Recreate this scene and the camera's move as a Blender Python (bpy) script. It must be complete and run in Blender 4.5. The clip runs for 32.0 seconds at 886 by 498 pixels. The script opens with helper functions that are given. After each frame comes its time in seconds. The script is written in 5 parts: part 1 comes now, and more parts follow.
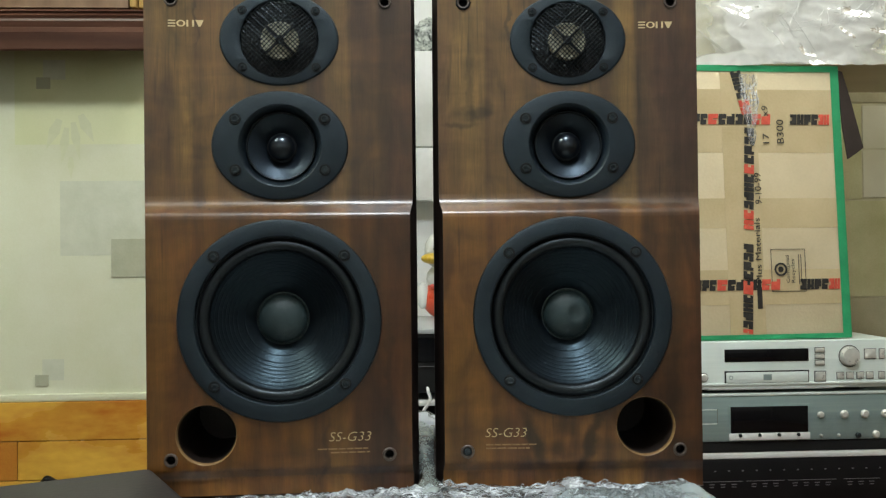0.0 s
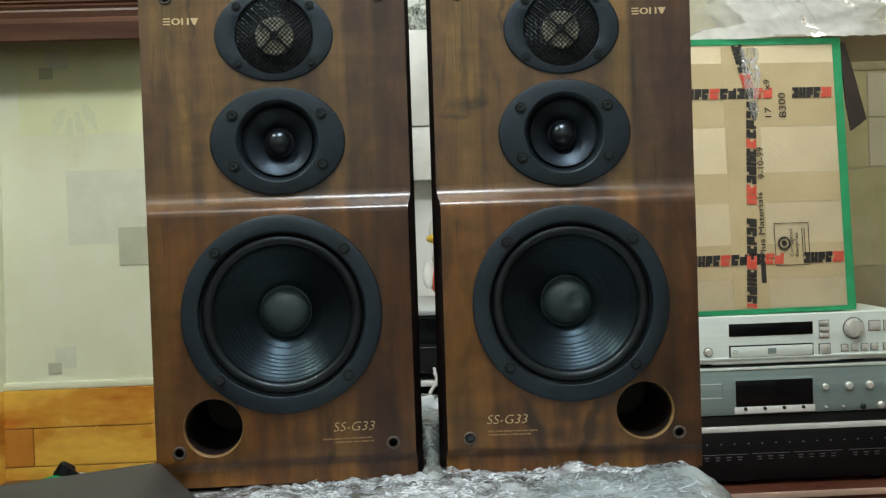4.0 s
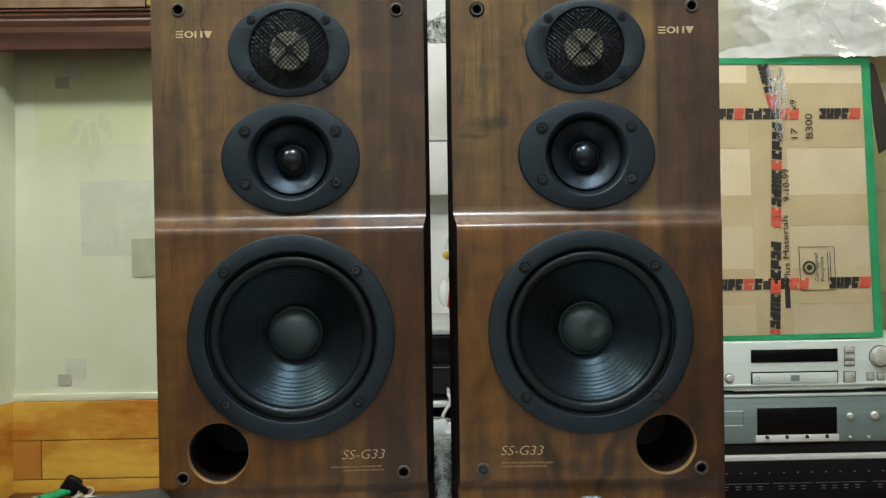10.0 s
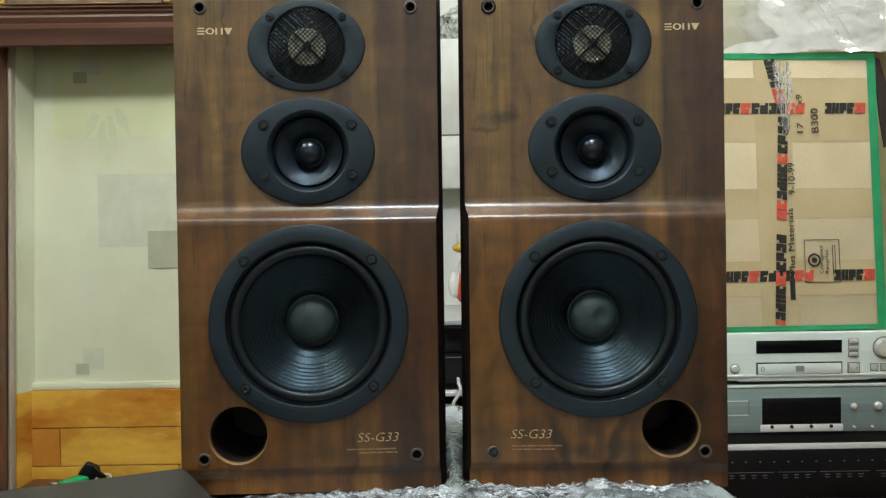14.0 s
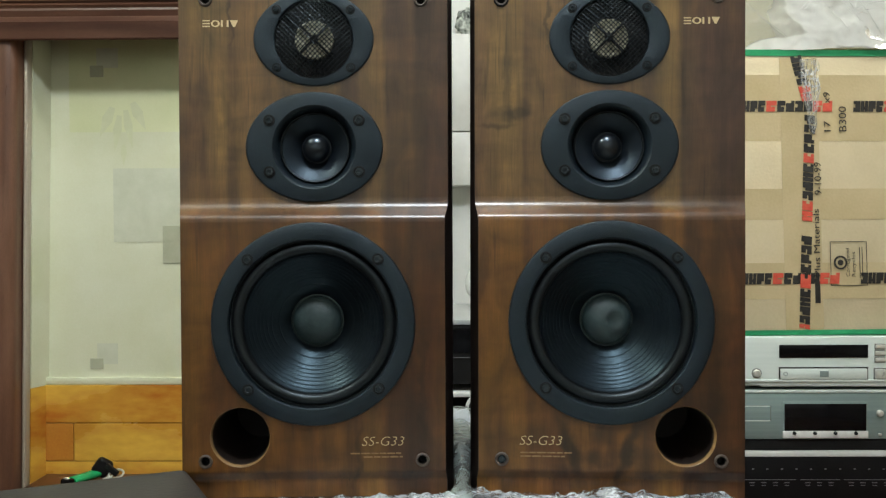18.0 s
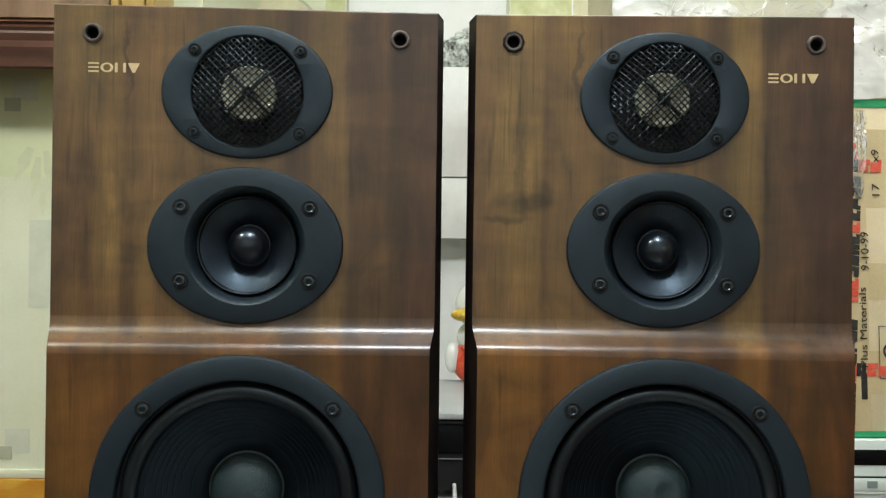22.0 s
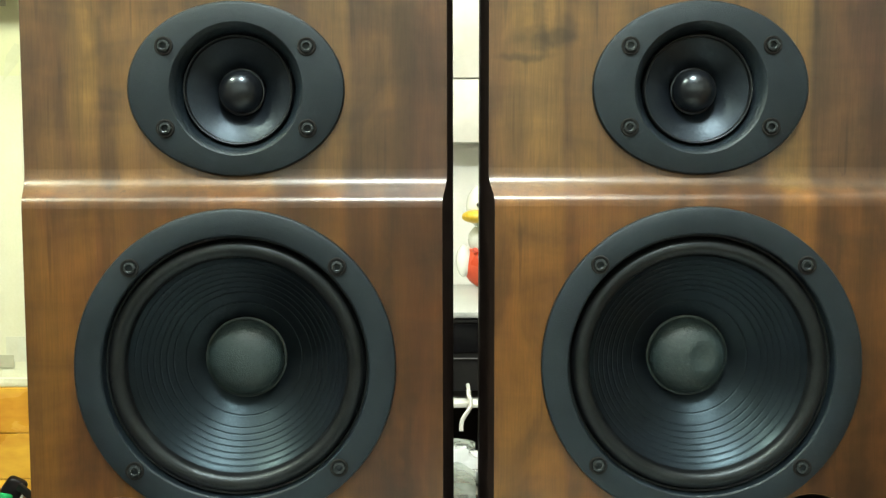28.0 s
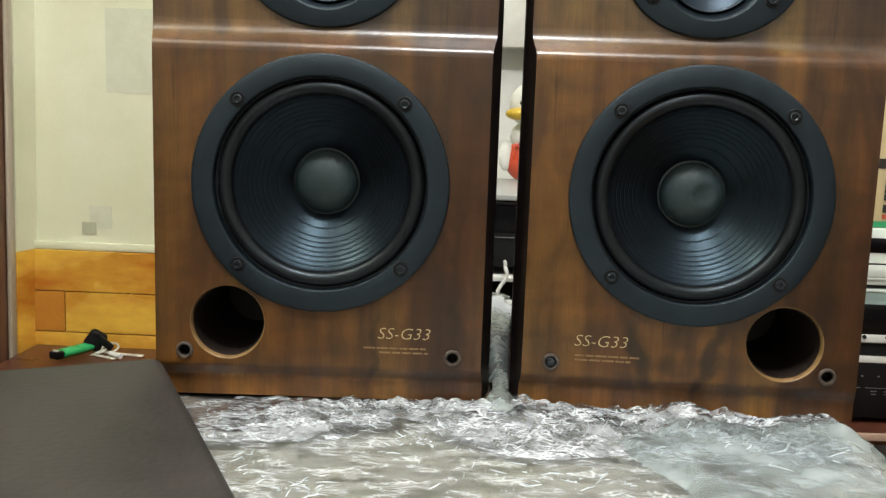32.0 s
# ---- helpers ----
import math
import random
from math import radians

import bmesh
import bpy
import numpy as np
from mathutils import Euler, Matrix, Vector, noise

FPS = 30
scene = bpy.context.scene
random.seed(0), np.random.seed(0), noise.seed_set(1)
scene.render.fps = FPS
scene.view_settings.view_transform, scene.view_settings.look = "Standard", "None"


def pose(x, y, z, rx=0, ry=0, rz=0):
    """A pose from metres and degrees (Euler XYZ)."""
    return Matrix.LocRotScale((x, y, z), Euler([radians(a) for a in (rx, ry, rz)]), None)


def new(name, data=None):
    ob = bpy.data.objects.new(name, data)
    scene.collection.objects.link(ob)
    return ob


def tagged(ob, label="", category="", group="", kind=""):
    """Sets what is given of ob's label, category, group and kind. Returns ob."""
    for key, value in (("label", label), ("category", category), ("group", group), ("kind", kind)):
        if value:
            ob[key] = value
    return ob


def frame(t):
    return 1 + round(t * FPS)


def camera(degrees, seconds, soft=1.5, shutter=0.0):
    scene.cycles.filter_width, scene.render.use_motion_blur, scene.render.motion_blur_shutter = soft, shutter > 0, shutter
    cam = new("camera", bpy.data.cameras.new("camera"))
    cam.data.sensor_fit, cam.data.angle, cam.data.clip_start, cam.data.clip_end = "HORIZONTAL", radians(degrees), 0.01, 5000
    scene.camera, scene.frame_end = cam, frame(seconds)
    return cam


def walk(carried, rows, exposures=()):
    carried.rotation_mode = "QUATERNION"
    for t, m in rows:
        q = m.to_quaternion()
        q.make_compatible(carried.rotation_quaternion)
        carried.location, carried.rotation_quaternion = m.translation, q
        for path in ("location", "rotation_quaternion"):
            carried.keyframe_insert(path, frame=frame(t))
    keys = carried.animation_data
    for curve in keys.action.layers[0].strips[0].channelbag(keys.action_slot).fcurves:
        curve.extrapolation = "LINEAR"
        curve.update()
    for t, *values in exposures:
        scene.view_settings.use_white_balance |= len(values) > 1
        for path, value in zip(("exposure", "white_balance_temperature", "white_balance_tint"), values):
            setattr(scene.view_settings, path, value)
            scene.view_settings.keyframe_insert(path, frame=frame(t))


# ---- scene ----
SOFT = 1.3
EXPOSURES = [(0.0, 0.33, 6250, 10), (18.0, 0.36, 6250, 10), (21.0, 0.55, 6250, 10), (23.0, 0.44, 6250, 10), (24.0, 0.45, 6000, 10), (27.0, 1.33, 6950, 2), (30.0, 1.34, 7000, 2), (32.0, 0.68, 6700, 14)]
cam = camera(51.50, 32.0, soft=SOFT)
# seconds, eye in metres, then pitch, roll and yaw in degrees
PATH = [
    (0.0, -0.0355, -1.0786, 0.9710, 0.545, 0.637, -2.888),
    (0.5, -0.0337, -1.0900, 0.9805, 0.148, 0.672, -3.167),
    (1.0, -0.0321, -1.0931, 0.9852, -0.723, 0.937, -3.009),
    (1.5, -0.0282, -1.0902, 0.9896, -0.830, 1.074, -2.788),
    (2.0, -0.0304, -1.1015, 0.9920, -0.782, 1.092, -2.753),
    (2.5, -0.0237, -1.1064, 0.9935, -0.878, 1.405, -2.777),
    (4.5, -0.0200, -1.0843, 0.9971, -1.363, 2.029, -2.072),
    (5.0, -0.0188, -1.0780, 0.9992, -1.235, 1.941, -1.792),
    (5.5, -0.0161, -1.0645, 1.0019, -0.808, 1.825, -1.513),
    (6.0, -0.0083, -1.0438, 1.0056, -0.156, 1.207, -1.497),
    (6.5, -0.0164, -1.0331, 1.0009, 0.359, 0.089, -1.357),
    (7.0, -0.0342, -1.0275, 1.0087, 0.243, -0.402, -0.878),
    (7.5, -0.0280, -1.0357, 1.0137, -0.043, 0.068, -0.874),
    (8.0, -0.0237, -1.0416, 1.0156, -0.355, 0.635, -0.493),
    (8.5, -0.0206, -1.0454, 1.0155, -0.621, 1.031, -0.129),
    (9.0, -0.0164, -1.0562, 1.0125, -0.597, 1.193, -0.093),
    (9.5, -0.0175, -1.0601, 1.0127, -0.545, 1.163, -0.505),
    (10.0, -0.0181, -1.0551, 1.0089, -0.583, 0.894, -1.160),
    (10.5, -0.0216, -1.0506, 1.0099, -0.811, 0.684, -1.220),
    (11.0, -0.0199, -1.0553, 1.0103, -0.630, 0.655, -1.307),
    (11.5, -0.0182, -1.0684, 1.0092, -0.023, 0.562, -0.891),
    (12.0, -0.0188, -1.0919, 1.0070, 0.361, 0.725, -0.436),
    (12.5, -0.0212, -1.1012, 1.0031, -0.211, 0.949, -0.456),
    (13.0, -0.0209, -1.0971, 1.0048, -0.729, 0.852, -0.503),
    (13.5, -0.0238, -1.0924, 1.0034, -0.990, 0.808, -0.666),
    (15.5, -0.0202, -1.0891, 1.0044, -0.398, 0.501, -0.070),
    (16.0, -0.0142, -1.0881, 1.0043, -0.459, 0.306, 0.303),
    (16.5, -0.0120, -1.0856, 1.0043, -0.628, 0.376, 0.340),
    (17.0, -0.0121, -1.0801, 1.0050, -0.789, 0.460, 0.385),
    (17.5, -0.0096, -1.0740, 1.0060, -0.870, 0.475, 0.537),
    (18.0, -0.0043, -1.0594, 1.0069, -1.113, 0.255, 0.916),
    (18.5, -0.0060, -1.0348, 1.0145, -1.435, 0.025, 1.388),
    (19.0, 0.0052, -0.9773, 1.0230, -2.190, 0.537, 1.573),
    (19.5, 0.0116, -0.9284, 1.0360, -2.419, 1.176, 0.931),
    (20.0, 0.0077, -0.8810, 1.0528, -1.536, 1.210, -0.018),
    (20.5, 0.0029, -0.8388, 1.0626, -1.576, 0.812, -0.062),
    (21.0, -0.0063, -0.7965, 1.0753, -1.558, 0.154, 0.118),
    (21.5, -0.0161, -0.7722, 1.0915, -0.460, -0.564, -0.191),
    (22.0, -0.0192, -0.7414, 1.1026, 0.189, -0.707, -0.756),
    (22.5, 0.0051, -0.7253, 1.1137, 0.277, -0.142, 0.512),
    (23.0, 0.0016, -0.7078, 1.1201, -0.391, 0.189, 0.387),
    (23.5, -0.0008, -0.6804, 1.1186, -0.041, -0.160, 0.194),
    (24.0, -0.0147, -0.6710, 1.1267, 2.196, -0.722, -0.543),
    (24.5, -0.0135, -0.6561, 1.1185, 2.998, -0.871, -0.510),
    (26.5, -0.0198, -0.6619, 1.0766, -0.290, -0.249, -0.098),
    (27.0, -0.0236, -0.6614, 1.0606, -1.650, -0.158, -0.056),
    (27.5, -0.0222, -0.6630, 1.0463, -2.883, -0.042, -0.120),
    (28.0, -0.0219, -0.6730, 1.0349, -4.008, 0.146, -0.270),
    (28.5, -0.0173, -0.6965, 1.0251, -4.850, 0.146, -0.326),
    (29.0, -0.0144, -0.7108, 1.0172, -5.837, -0.126, -0.365),
    (29.5, -0.0120, -0.7222, 1.0084, -6.781, -0.397, -0.220),
    (30.0, -0.0102, -0.7370, 1.0014, -7.174, -0.363, -0.163),
    (30.5, -0.0031, -0.7544, 0.9936, -7.310, -0.534, 0.461),
    (31.0, -0.0094, -0.7795, 0.9913, -7.359, -1.360, 0.815),
    (31.5, -0.0298, -0.8076, 0.9766, -8.139, -2.149, 1.563),
    (32.0, -0.0279, -0.8326, 0.9702, -8.541, -1.889, 2.368),
]
walk(cam, [(t, pose(x, y, z, 90 + pitch, roll, yaw)) for t, x, y, z, pitch, roll, yaw in PATH], exposures=EXPOSURES)

# ---- light: the bulb of the ceiling lamp before the cabinets, three added fill lights, and the room's own bounce ----
world = bpy.data.worlds.new("world")
scene.world = world
world.use_nodes = True
world.node_tree.nodes["Background"].inputs[0].default_value = (0.9, 0.95, 1.0, 1)
world.node_tree.nodes["Background"].inputs[1].default_value = 0.05


def bulb(name, place, watts, radius, colour):
    lamp = bpy.data.lights.new(name, "POINT")
    lamp.energy, lamp.shadow_soft_size, lamp.color = watts, radius, colour
    ob = new(name, lamp)
    ob.location = place
    return ob


bulb("ceiling_lamp_bulb", (-0.02, -0.80, 2.60), 45, 0.07, (0.93, 0.98, 1.0))
# added fill lights with no fixture: they lift the niche, right side and rear
bulb("fill_light_side", (-1.20, -0.60, 2.6), 31, 0.07, (0.97, 1.0, 0.84))
bulb("fill_light_right", (1.75, 0.15, 2.5), 15, 0.07, (1.0, 0.99, 0.88))
bulb("fill_light_rear", (0.35, 0.22, 2.55), 16, 0.07, (1.0, 0.99, 0.90))


# ---- materials ----
def nodes_of(name):
    m = bpy.data.materials.new(name)
    m.use_nodes = True
    return m, m.node_tree.nodes, m.node_tree.links, m.node_tree.nodes["Principled BSDF"]


def surface(name, dark, light, scale=20, rough=0.5, bump=0.1, metal=0.0, stretch=(1, 1, 1), fine=200, spec=0.5, coat=0.0, tint=(1, 1, 1)):
    """A surface that varies at two scales: broad stains between two colours, and fine grain in the relief and the gloss."""
    m, n, l, p = nodes_of(name)
    at = n.new("ShaderNodeTexCoord")
    to = n.new("ShaderNodeMapping")
    to.inputs["Scale"].default_value = stretch
    l.new(at.outputs["Object"], to.inputs[0])
    broad, grain, mix, ramp = n.new("ShaderNodeTexNoise"), n.new("ShaderNodeTexNoise"), n.new("ShaderNodeMath"), n.new("ShaderNodeValToRGB")
    broad.inputs["Scale"].default_value, broad.inputs["Detail"].default_value = scale, 5
    grain.inputs["Scale"].default_value, grain.inputs["Detail"].default_value = fine, 3
    l.new(to.outputs[0], broad.inputs[0])
    l.new(to.outputs[0], grain.inputs[0])
    mix.operation = "MULTIPLY_ADD"
    mix.inputs[1].default_value = 0.3
    l.new(grain.outputs[0], mix.inputs[0])
    l.new(broad.outputs[0], mix.inputs[2])
    ramp.color_ramp.elements[0].position, ramp.color_ramp.elements[1].position = 0.42, 0.88
    ramp.color_ramp.elements[0].color, ramp.color_ramp.elements[1].color = (*dark, 1), (*light, 1)
    l.new(mix.outputs[0], ramp.inputs[0])
    l.new(ramp.outputs[0], p.inputs["Base Color"])
    gloss = n.new("ShaderNodeMapRange")
    gloss.inputs[3].default_value, gloss.inputs[4].default_value = max(0.02, rough - 0.1), min(1, rough + 0.1)
    l.new(broad.outputs[0], gloss.inputs[0])
    l.new(gloss.outputs[0], p.inputs["Roughness"])
    p.inputs["Metallic"].default_value, p.inputs["Specular IOR Level"].default_value = metal, spec
    p.inputs["Coat Weight"].default_value, p.inputs["Specular Tint"].default_value = coat, (*tint, 1)
    if bump:
        b = n.new("ShaderNodeBump")
        b.inputs["Strength"].default_value, b.inputs["Distance"].default_value = bump, 0.002
        l.new(grain.outputs[0], b.inputs["Height"])
        l.new(b.outputs[0], p.inputs["Normal"])
    return m


def veneer(name, figures):
    """Walnut veneer laid in upright strips, each strip with its own tone, dark flame figures and fine pores; figures are knots (x, z, half width, half height, depth, tilt)."""
    m, n, l, p = nodes_of(name)
    at = n.new("ShaderNodeTexCoord")
    wobble = n.new("ShaderNodeTexNoise")
    wobble.inputs["Scale"].default_value, wobble.inputs["Detail"].default_value = 6, 3
    slow = n.new("ShaderNodeMapping")
    slow.inputs["Scale"].default_value, slow.inputs["Location"].default_value = (1, 1, 0.35), (0, len(figures) * 3.0, 0)
    l.new(at.outputs["Object"], slow.inputs[0])
    l.new(slow.outputs[0], wobble.inputs[0])
    split = n.new("ShaderNodeSeparateXYZ")
    l.new(at.outputs["Object"], split.inputs[0])
    shift = n.new("ShaderNodeMath")
    shift.operation = "MULTIPLY_ADD"
    shift.inputs[1].default_value, = (0.012,)
    l.new(wobble.outputs[0], shift.inputs[0])
    l.new(split.outputs[0], shift.inputs[2])
    across = n.new("ShaderNodeMapRange")
    across.inputs[1].default_value, across.inputs[2].default_value = -0.158, 0.17
    l.new(shift.outputs[0], across.inputs[0])
    strips = n.new("ShaderNodeValToRGB")
    r = strips.color_ramp
    tones = [(0.0, (0.158, 0.070, 0.025)), (0.14, (0.185, 0.083, 0.028)), (0.19, (0.192, 0.084, 0.028)), (0.205, (0.130, 0.052, 0.020)), (0.245, (0.172, 0.074, 0.025)),
             (0.40, (0.166, 0.070, 0.024)), (0.565, (0.160, 0.068, 0.024)), (0.620, (0.090, 0.037, 0.017)), (0.645, (0.096, 0.039, 0.018)), (0.69, (0.182, 0.084, 0.030)),
             (0.735, (0.190, 0.086, 0.032)), (0.762, (0.096, 0.039, 0.018)), (0.88, (0.102, 0.041, 0.019)), (1.0, (0.092, 0.034, 0.016))]
    r.elements[0].position, r.elements[0].color = tones[0][0], (*tones[0][1], 1)
    r.elements[1].position, r.elements[1].color = tones[-1][0], (*tones[-1][1], 1)
    for place, c in tones[1:-1]:
        r.elements.new(place).color = (*c, 1)
    l.new(across.outputs[0], strips.inputs[0])
    long = n.new("ShaderNodeMapping")
    long.inputs["Scale"].default_value, long.inputs["Location"].default_value = (60, 60, 2.4), (0, len(figures) * 3.0, 0)
    l.new(at.outputs["Object"], long.inputs[0])
    grain = n.new("ShaderNodeTexNoise")
    grain.inputs["Scale"].default_value, grain.inputs["Detail"].default_value, grain.inputs["Distortion"].default_value = 1.0, 6, 0.6
    l.new(long.outputs[0], grain.inputs[0])
    flame = n.new("ShaderNodeTexNoise")
    wide = n.new("ShaderNodeMapping")
    wide.inputs["Scale"].default_value, wide.inputs["Location"].default_value = (20, 20, 9), (0, len(figures) * 3.0, 0)
    l.new(at.outputs["Object"], wide.inputs[0])
    l.new(wide.outputs[0], flame.inputs[0])
    flame.inputs["Scale"].default_value, flame.inputs["Detail"].default_value, flame.inputs["Distortion"].default_value = 1.0, 4, 1.4
    tone = n.new("ShaderNodeMapRange")
    tone.inputs[1].default_value, tone.inputs[2].default_value, tone.inputs[3].default_value, tone.inputs[4].default_value = 0.32, 0.68, 0.75, 1.24
    l.new(grain.outputs[0], tone.inputs[0])
    tone2 = n.new("ShaderNodeMapRange")
    tone2.inputs[1].default_value, tone2.inputs[2].default_value, tone2.inputs[3].default_value, tone2.inputs[4].default_value = 0.34, 0.64, 0.68, 1.20
    l.new(flame.outputs[0], tone2.inputs[0])
    hair = n.new("ShaderNodeTexNoise")
    fine = n.new("ShaderNodeMapping")
    fine.inputs["Scale"].default_value = (190, 190, 9)
    l.new(at.outputs["Object"], fine.inputs[0])
    l.new(fine.outputs[0], hair.inputs[0])
    hair.inputs["Scale"].default_value, hair.inputs["Detail"].default_value = 1.0, 2
    cracks = n.new("ShaderNodeMapRange")
    cracks.inputs[1].default_value, cracks.inputs[2].default_value, cracks.inputs[3].default_value, cracks.inputs[4].default_value = 0.27, 0.35, 0.68, 1.0
    l.new(hair.outputs[0], cracks.inputs[0])
    first = n.new("ShaderNodeMath")
    first.operation = "MULTIPLY"
    l.new(cracks.outputs[0], first.inputs[1])
    both = n.new("ShaderNodeMath")
    both.operation = "MULTIPLY"
    l.new(tone.outputs[0], first.inputs[0])
    l.new(first.outputs[0], both.inputs[0])
    l.new(tone2.outputs[0], both.inputs[1])
    mul = n.new("ShaderNodeVectorMath")
    mul.operation = "SCALE"
    l.new(strips.outputs[0], mul.inputs[0])
    swirl, bent = n.new("ShaderNodeTexNoise"), n.new("ShaderNodeMixRGB")
    swirl.inputs["Scale"].default_value, swirl.inputs["Detail"].default_value = 40, 7
    l.new(at.outputs["Object"], swirl.inputs[0])
    bent.blend_type, bent.inputs[0].default_value = "LINEAR_LIGHT", 0.013
    l.new(at.outputs["Object"], bent.inputs[1])
    l.new(swirl.outputs["Color"], bent.inputs[2])
    level = both
    for x, z, wide_, tall, deep, tilt in figures:
        put = n.new("ShaderNodeMapping")
        put.vector_type = "TEXTURE"
        put.inputs["Location"].default_value, put.inputs["Rotation"].default_value, put.inputs["Scale"].default_value = (x, 0, z), (0, math.radians(tilt), 0), (wide_, 10, tall)
        l.new(bent.outputs[0], put.inputs[0])
        away, dark = n.new("ShaderNodeVectorMath"), n.new("ShaderNodeMapRange")
        away.operation = "LENGTH"
        l.new(put.outputs[0], away.inputs[0])
        dark.interpolation_type = "SMOOTHSTEP"
        dark.inputs[1].default_value, dark.inputs[2].default_value, dark.inputs[3].default_value, dark.inputs[4].default_value = 0.2, 1.0, deep, 1.0
        l.new(away.outputs["Value"], dark.inputs[0])
        joined = n.new("ShaderNodeMath")
        joined.operation = "MULTIPLY"
        l.new(level.outputs[0], joined.inputs[0])
        l.new(dark.outputs[0], joined.inputs[1])
        level = joined
    l.new(level.outputs[0], mul.inputs["Scale"])
    # sheet colours; weaker light below and a glare veil above are tinted in
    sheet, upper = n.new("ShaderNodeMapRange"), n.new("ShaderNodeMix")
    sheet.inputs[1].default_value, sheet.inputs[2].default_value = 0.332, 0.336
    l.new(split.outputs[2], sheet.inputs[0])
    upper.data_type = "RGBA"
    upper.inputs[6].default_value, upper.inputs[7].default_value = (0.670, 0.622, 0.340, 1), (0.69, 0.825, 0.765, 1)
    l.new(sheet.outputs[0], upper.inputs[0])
    toned = n.new("ShaderNodeVectorMath")
    toned.operation = "MULTIPLY"
    l.new(mul.outputs[0], toned.inputs[0])
    l.new(upper.outputs[2], toned.inputs[1])
    hue, warm, tinted, drift = n.new("ShaderNodeTexNoise"), n.new("ShaderNodeValToRGB"), n.new("ShaderNodeVectorMath"), n.new("ShaderNodeMapping")
    drift.inputs["Scale"].default_value, drift.inputs["Location"].default_value = (17, 17, 3.2), (len(figures) * 1.7, 0, 2)
    l.new(at.outputs["Object"], drift.inputs[0])
    l.new(drift.outputs[0], hue.inputs[0])
    hue.inputs["Scale"].default_value, hue.inputs["Detail"].default_value, hue.inputs["Distortion"].default_value = 1.0, 3, 0.5
    warm.color_ramp.elements[0].position, warm.color_ramp.elements[0].color = 0.36, (0.74, 0.66, 0.74, 1)
    warm.color_ramp.elements[1].position, warm.color_ramp.elements[1].color = 0.64, (1.24, 1.30, 1.08, 1)
    l.new(hue.outputs[0], warm.inputs[0])
    tinted.operation = "MULTIPLY"
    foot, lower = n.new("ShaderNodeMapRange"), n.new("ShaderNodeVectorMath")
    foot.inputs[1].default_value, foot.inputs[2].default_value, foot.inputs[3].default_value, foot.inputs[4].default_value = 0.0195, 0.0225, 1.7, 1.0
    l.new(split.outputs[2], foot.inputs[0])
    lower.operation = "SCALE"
    l.new(toned.outputs[0], lower.inputs[0])
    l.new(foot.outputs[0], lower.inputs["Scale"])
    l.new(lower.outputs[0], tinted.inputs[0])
    l.new(warm.outputs[0], tinted.inputs[1])
    l.new(tinted.outputs[0], p.inputs["Base Color"])
    pores = n.new("ShaderNodeTexNoise")
    pores.inputs["Scale"].default_value, pores.inputs["Detail"].default_value = 1, 3
    thin = n.new("ShaderNodeMapping")
    thin.inputs["Scale"].default_value = (900, 900, 40)
    l.new(at.outputs["Object"], thin.inputs[0])
    l.new(thin.outputs[0], pores.inputs[0])
    b = n.new("ShaderNodeBump")
    b.inputs["Strength"].default_value, b.inputs["Distance"].default_value = 0.12, 0.0006
    l.new(pores.outputs[0], b.inputs["Height"])
    l.new(b.outputs[0], p.inputs["Normal"])
    speck = n.new("ShaderNodeMapRange")
    speck.inputs[1].default_value, speck.inputs[2].default_value, speck.inputs[3].default_value, speck.inputs[4].default_value = 0.3, 0.6, 0.86, 1.04
    l.new(pores.outputs[0], speck.inputs[0])
    l.new(speck.outputs[0], first.inputs[0])
    mottle, cloud = n.new("ShaderNodeTexNoise"), n.new("ShaderNodeMapRange")
    broad = n.new("ShaderNodeMapping")
    broad.inputs["Scale"].default_value, broad.inputs["Location"].default_value = (11, 24, 36), (0, len(figures) * 2.0, 0)
    l.new(at.outputs["Object"], broad.inputs[0])
    l.new(broad.outputs[0], mottle.inputs[0])
    mottle.inputs["Scale"].default_value, mottle.inputs["Detail"].default_value, mottle.inputs["Distortion"].default_value = 1.0, 5, 0.8
    cloud.inputs[1].default_value, cloud.inputs[2].default_value, cloud.inputs[3].default_value, cloud.inputs[4].default_value = 0.3, 0.7, 0.78, 1.18
    l.new(mottle.outputs[0], cloud.inputs[0])
    fourth = n.new("ShaderNodeMath")
    fourth.operation = "MULTIPLY"
    l.new(first.outputs[0], fourth.inputs[0])
    l.new(cloud.outputs[0], fourth.inputs[1])
    third = n.new("ShaderNodeMath")
    third.operation = "MULTIPLY"
    l.new(tone.outputs[0], third.inputs[0])
    l.new(fourth.outputs[0], third.inputs[1])
    l.new(third.outputs[0], both.inputs[0])
    p.inputs["Roughness"].default_value = 0.38
    p.inputs["Specular IOR Level"].default_value = 0.35
    p.inputs["Coat Weight"].default_value, p.inputs["Coat Roughness"].default_value = 0.72, 0.27
    return m


